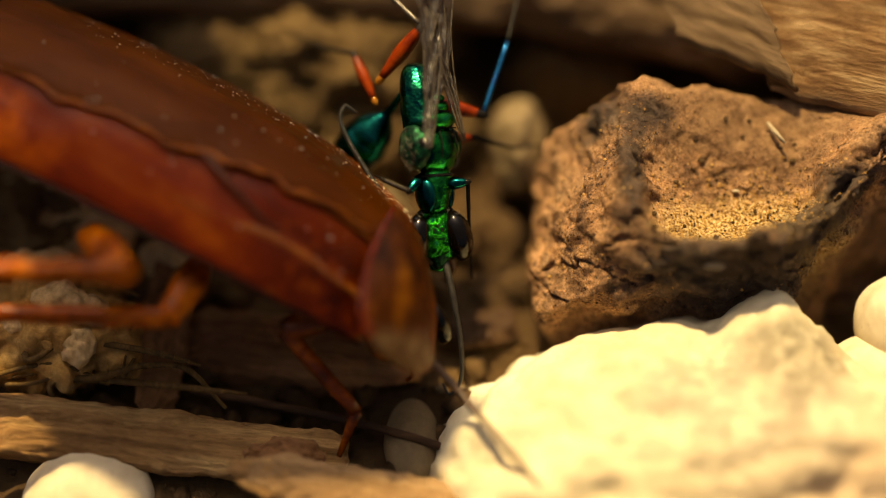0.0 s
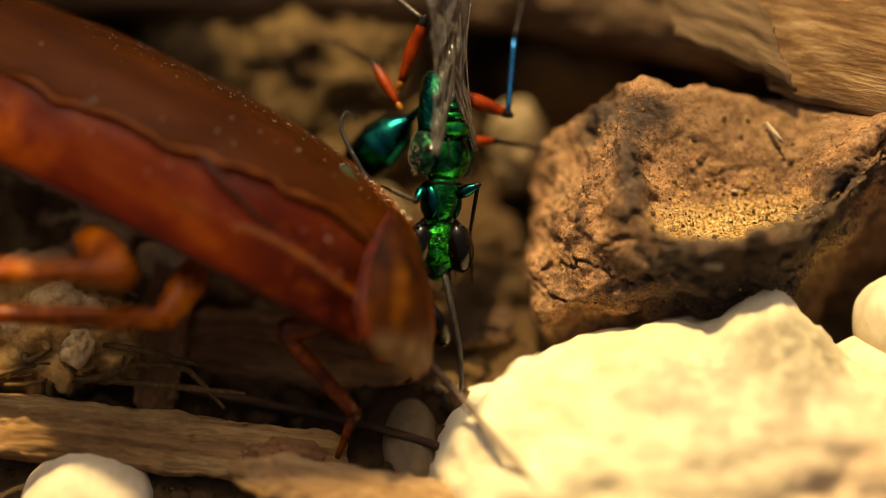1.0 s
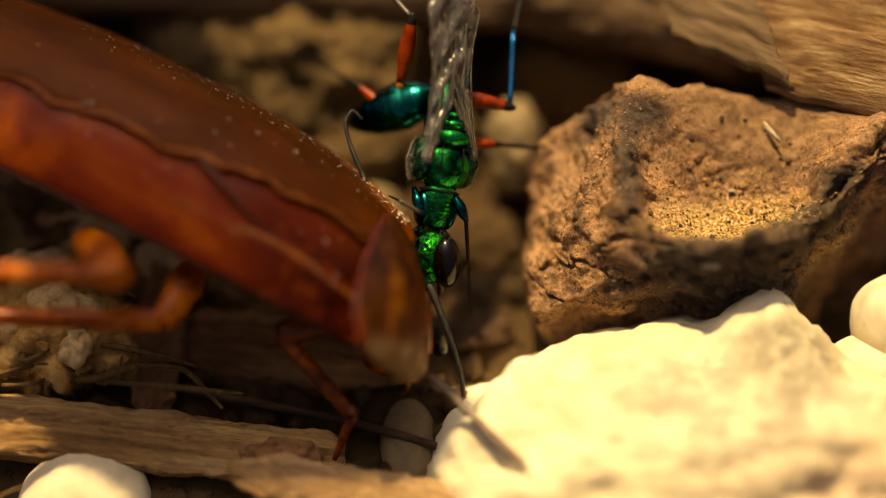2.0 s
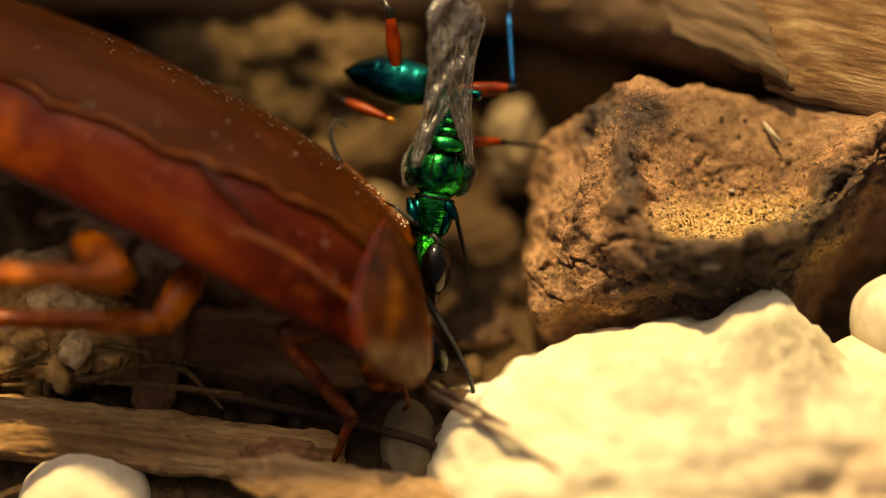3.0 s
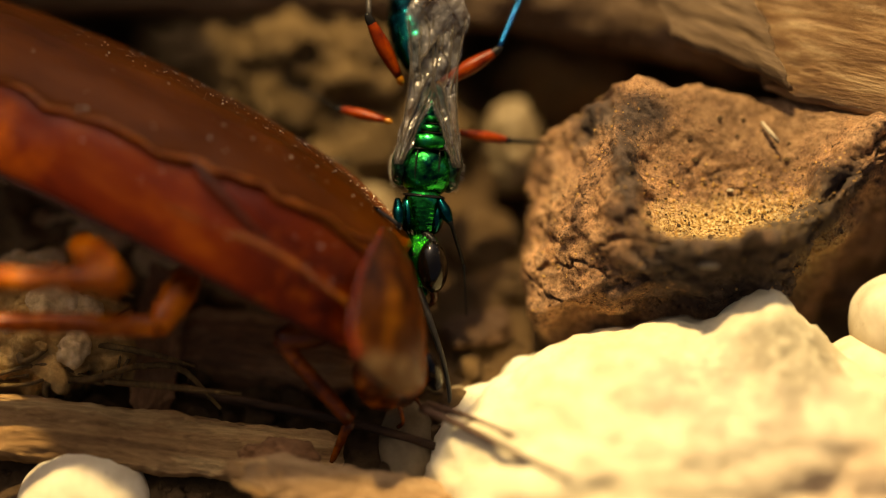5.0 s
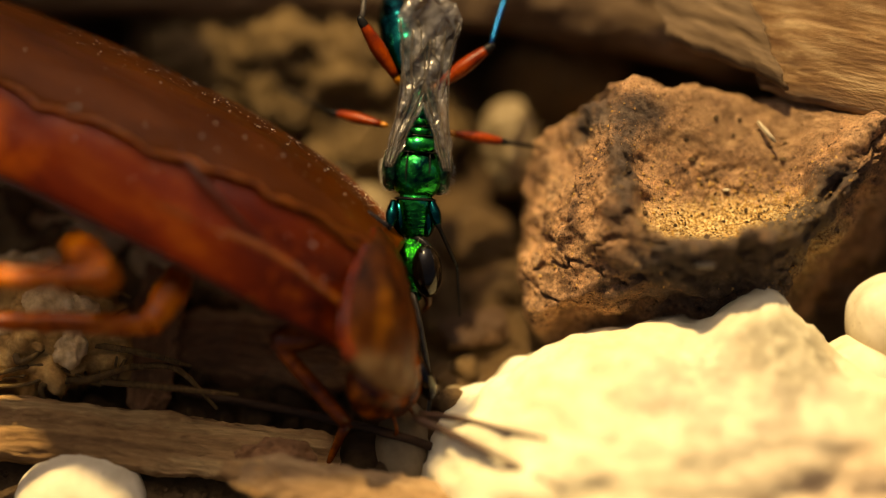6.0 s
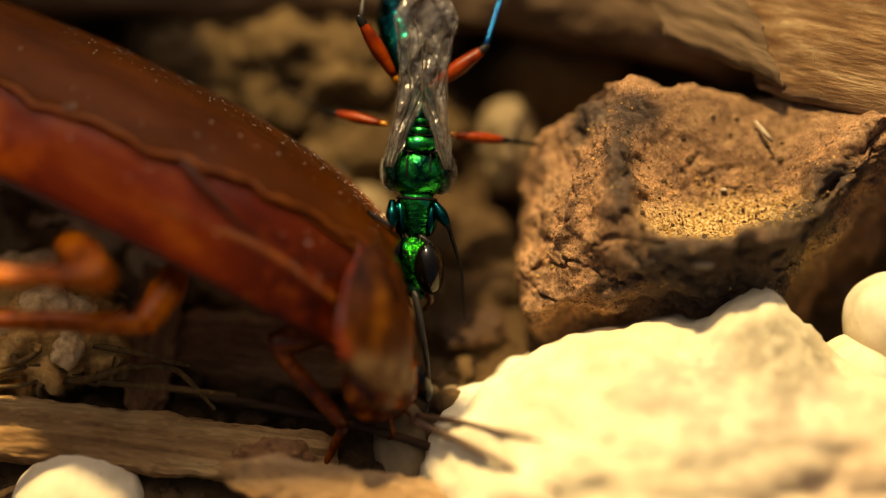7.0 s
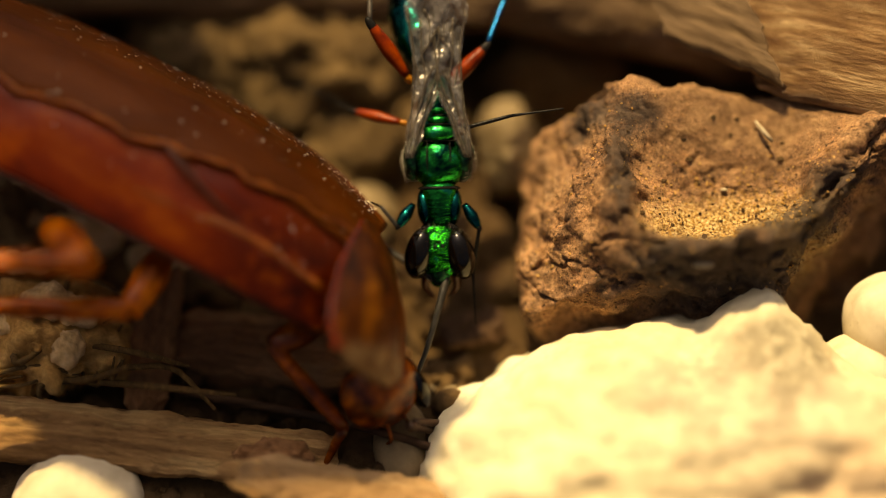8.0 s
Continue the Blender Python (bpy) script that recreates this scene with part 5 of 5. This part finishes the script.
    foot_fl = [(-4.31, 2.54, 10.70), (-4.12, 2.28, 10.51), (-3.59, 1.97, 10.30), (-3.03, 1.72, 10.12), (-3.13, 1.57, 10.01), (-3.29, 1.41, 9.90), (-3.42, 1.20, 9.75), (-3.29, 0.89, 9.53),
               (-3.73, 1.15, 9.72), (-3.76, 0.96, 9.58), (-3.79, 0.74, 9.43), (-3.57, 0.75, 9.43), (-3.81, 0.83, 9.48), (-3.80, 0.91, 9.54), (-3.74, 0.75, 9.43), (-2.54, 0.56, 9.30)]
    hip_fr = [(0.28, 2.81, 9.42), (0.79, 2.55, 9.24), (1.00, 2.42, 9.14), (0.84, 2.29, 9.05), (0.56, 2.11, 8.92), (0.19, 1.90, 8.78), (0.13, 1.85, 8.74), (0.03, 1.69, 8.63),
              (0.06, 2.03, 8.87), (-0.11, 1.91, 8.78), (-0.31, 1.77, 8.69), (-0.09, 1.77, 8.69), (0.06, 1.77, 8.69), (0.15, 1.90, 8.78), (0.47, 1.95, 8.82), (1.65, 1.84, 8.74)]
    knee_fr = [(1.17, 2.78, 9.63), (1.52, 2.62, 9.52), (1.82, 2.62, 9.52), (1.53, 1.00, 8.39), (1.20, 1.04, 8.42), (0.76, 1.08, 8.45), (0.67, 1.00, 8.39), (0.60, 0.85, 8.28),
               (0.73, 0.90, 8.32), (0.41, 0.83, 8.27), (0.03, 0.74, 8.21), (0.51, 0.79, 8.25), (0.72, 0.72, 8.19), (0.94, 0.58, 8.10), (1.20, 0.58, 8.10), (2.47, 0.63, 8.14)]
    foot_fr = [(1.25, 1.44, 7.23), (1.34, 1.18, 7.05), (1.39, 1.18, 7.05), (1.45, -0.00, 6.22), (1.38, 0.06, 6.27), (1.25, 0.13, 6.32), (1.25, -0.00, 6.22), (1.15, -0.19, 6.10),
               (1.18, 0.13, 6.32), (1.06, -0.02, 6.21), (0.93, -0.19, 6.10), (1.21, -0.19, 6.10), (1.39, -0.30, 6.02), (1.55, -0.35, 5.99), (1.55, -0.45, 5.91), (2.16, -0.61, 5.80)]
    ar = [(1.41, -5.97, 2.21), (1.44, -6.10, 2.12), (1.42, -6.23, 2.02), (1.42, -6.23, 2.02), (1.62, -6.10, 2.12), (2.05, -5.97, 2.21), (2.11, -6.10, 2.12), (2.05, -6.23, 2.02), (1.89, -6.36, 1.93),
          (0.66, -7.02, 1.47), (0.00, -7.15, 1.38), (0.13, -7.15, 1.38), (0.05, -7.15, 1.38), (-0.34, -7.02, 1.47), (-0.82, -6.76, 1.66), (-1.04, -6.23, 2.02)]
    al = [(-5.96, 5.59, 9.70), (-5.99, 5.59, 9.70), (-6.01, 5.46, 9.61), (-5.92, 5.46, 9.61), (-5.90, 5.85, 9.88), (-6.88, 5.89, 9.29), (-6.88, 5.76, 9.20), (-5.96, 4.93, 6.79), (-5.30, 4.19, 5.05),
          (-4.85, 3.39, 4.49), (-4.55, 3.12, 4.30), (-4.42, 3.12, 4.30), (-4.41, 3.12, 4.30), (-4.24, 2.85, 4.12), (-3.92, 2.85, 4.12), (-3.43, 2.59, 3.93)]
    view = Vector((0.000, -0.574, 0.819))
    right = Vector((1.000, 0.000, 0.000))
    body, skull, rear = [], [], []
    limbs = {key: ([], [], []) for key in WP if isinstance(key, tuple) and key[0] != "antenna"}
    feelers = {1: [], -1: []}
    tables = {("hind", 1): (hip_hl, knee_hl, foot_hl), ("hind", -1): (hip_hr, knee_hr, foot_hr), ("middle", 1): (hip_ml, knee_ml, foot_ml),
              ("middle", -1): (hip_mr, knee_mr, foot_mr), ("front", 1): (hip_fl, knee_fl, foot_fl), ("front", -1): (hip_fr, knee_fr, foot_fr)}
    folded = []
    toes = {("hind", 1): (-0.200, 0.967, 0.189), ("hind", -1): (0.200, 0.967, 0.189), ("middle", 1): (-0.800, 0.614, -0.180), ("middle", -1): (0.900, 0.426, -0.434), ("front", 1): (-0.400, 0.680, -0.623), ("front", -1): (0.050, -0.606, -0.791)}
    for i, t in enumerate(T):
        c, h = Vector(chest[i]), Vector(crown[i])
        a = radians(roll[i])
        up = view * math.cos(a) + right * math.sin(a)
        m = at(c, h - c, up)
        inv = m.inverted()
        body.append((t, m))
        neck = Vector(nape[i]) - view * 0.3
        b = radians(turn[i])
        skull.append((t, inv @ at(neck, (h - c).normalized() - view * 0.25, view * math.cos(b) + right * math.sin(b))))
        waist = m @ (Vector((0, -4.6, -1.0)) * MM) / MM
        if t < 2:
            waist = waist + Vector((-1.200, -1.196, -2.302))
        rear.append((t, inv @ at(waist, Vector(tail[i]) - waist, view)))
        lean = radians(wing_roll[i])
        root = m @ (Vector((0, -0.1, 1.15)) * MM) / MM
        folded.append((t, inv @ at(root, root - Vector(wing_tip[i]), view * math.cos(lean) + right * math.sin(lean))))
        for key, (f, s, x) in limbs.items():
            hip, knee, foot = [Vector(table[i]) for table in tables[key]]
            la, lb, lc = WP[key][3]
            thigh, shin = (knee - hip).normalized(), (foot - knee).normalized()
            f.append((t, inv @ at(knee - thigh * la, thigh, view)))
            s.append((t, inv @ at(knee, shin, view)))
            reach = (0.985, 0.12, 0.06) if key == ("middle", -1) and t > 7.2 else toes[key]
            x.append((t, inv @ at(knee + shin * lb, reach, view)))
        for s, goal in ((-1, ar), (1, al)):
            root = skull[-1][1]
            base = m @ root @ (Vector((0.35 * s, 3.0, 0.2)) * MM) / MM
            feelers[s].append((t, inv @ at(base, Vector(goal[i]) - base, view)))
    walk(WASP, body)
    walk(WP["head"], skull)
    walk(WP["gaster"], rear)
    for wing in WP["wings"]:
        walk(wing, folded)
    for key, tracks in limbs.items():
        for ob, keyed in zip(WP[key][:3], tracks):
            walk(ob, keyed)
    for s in (-1, 1):
        walk(WP["antenna", s], feelers[s])


motions()
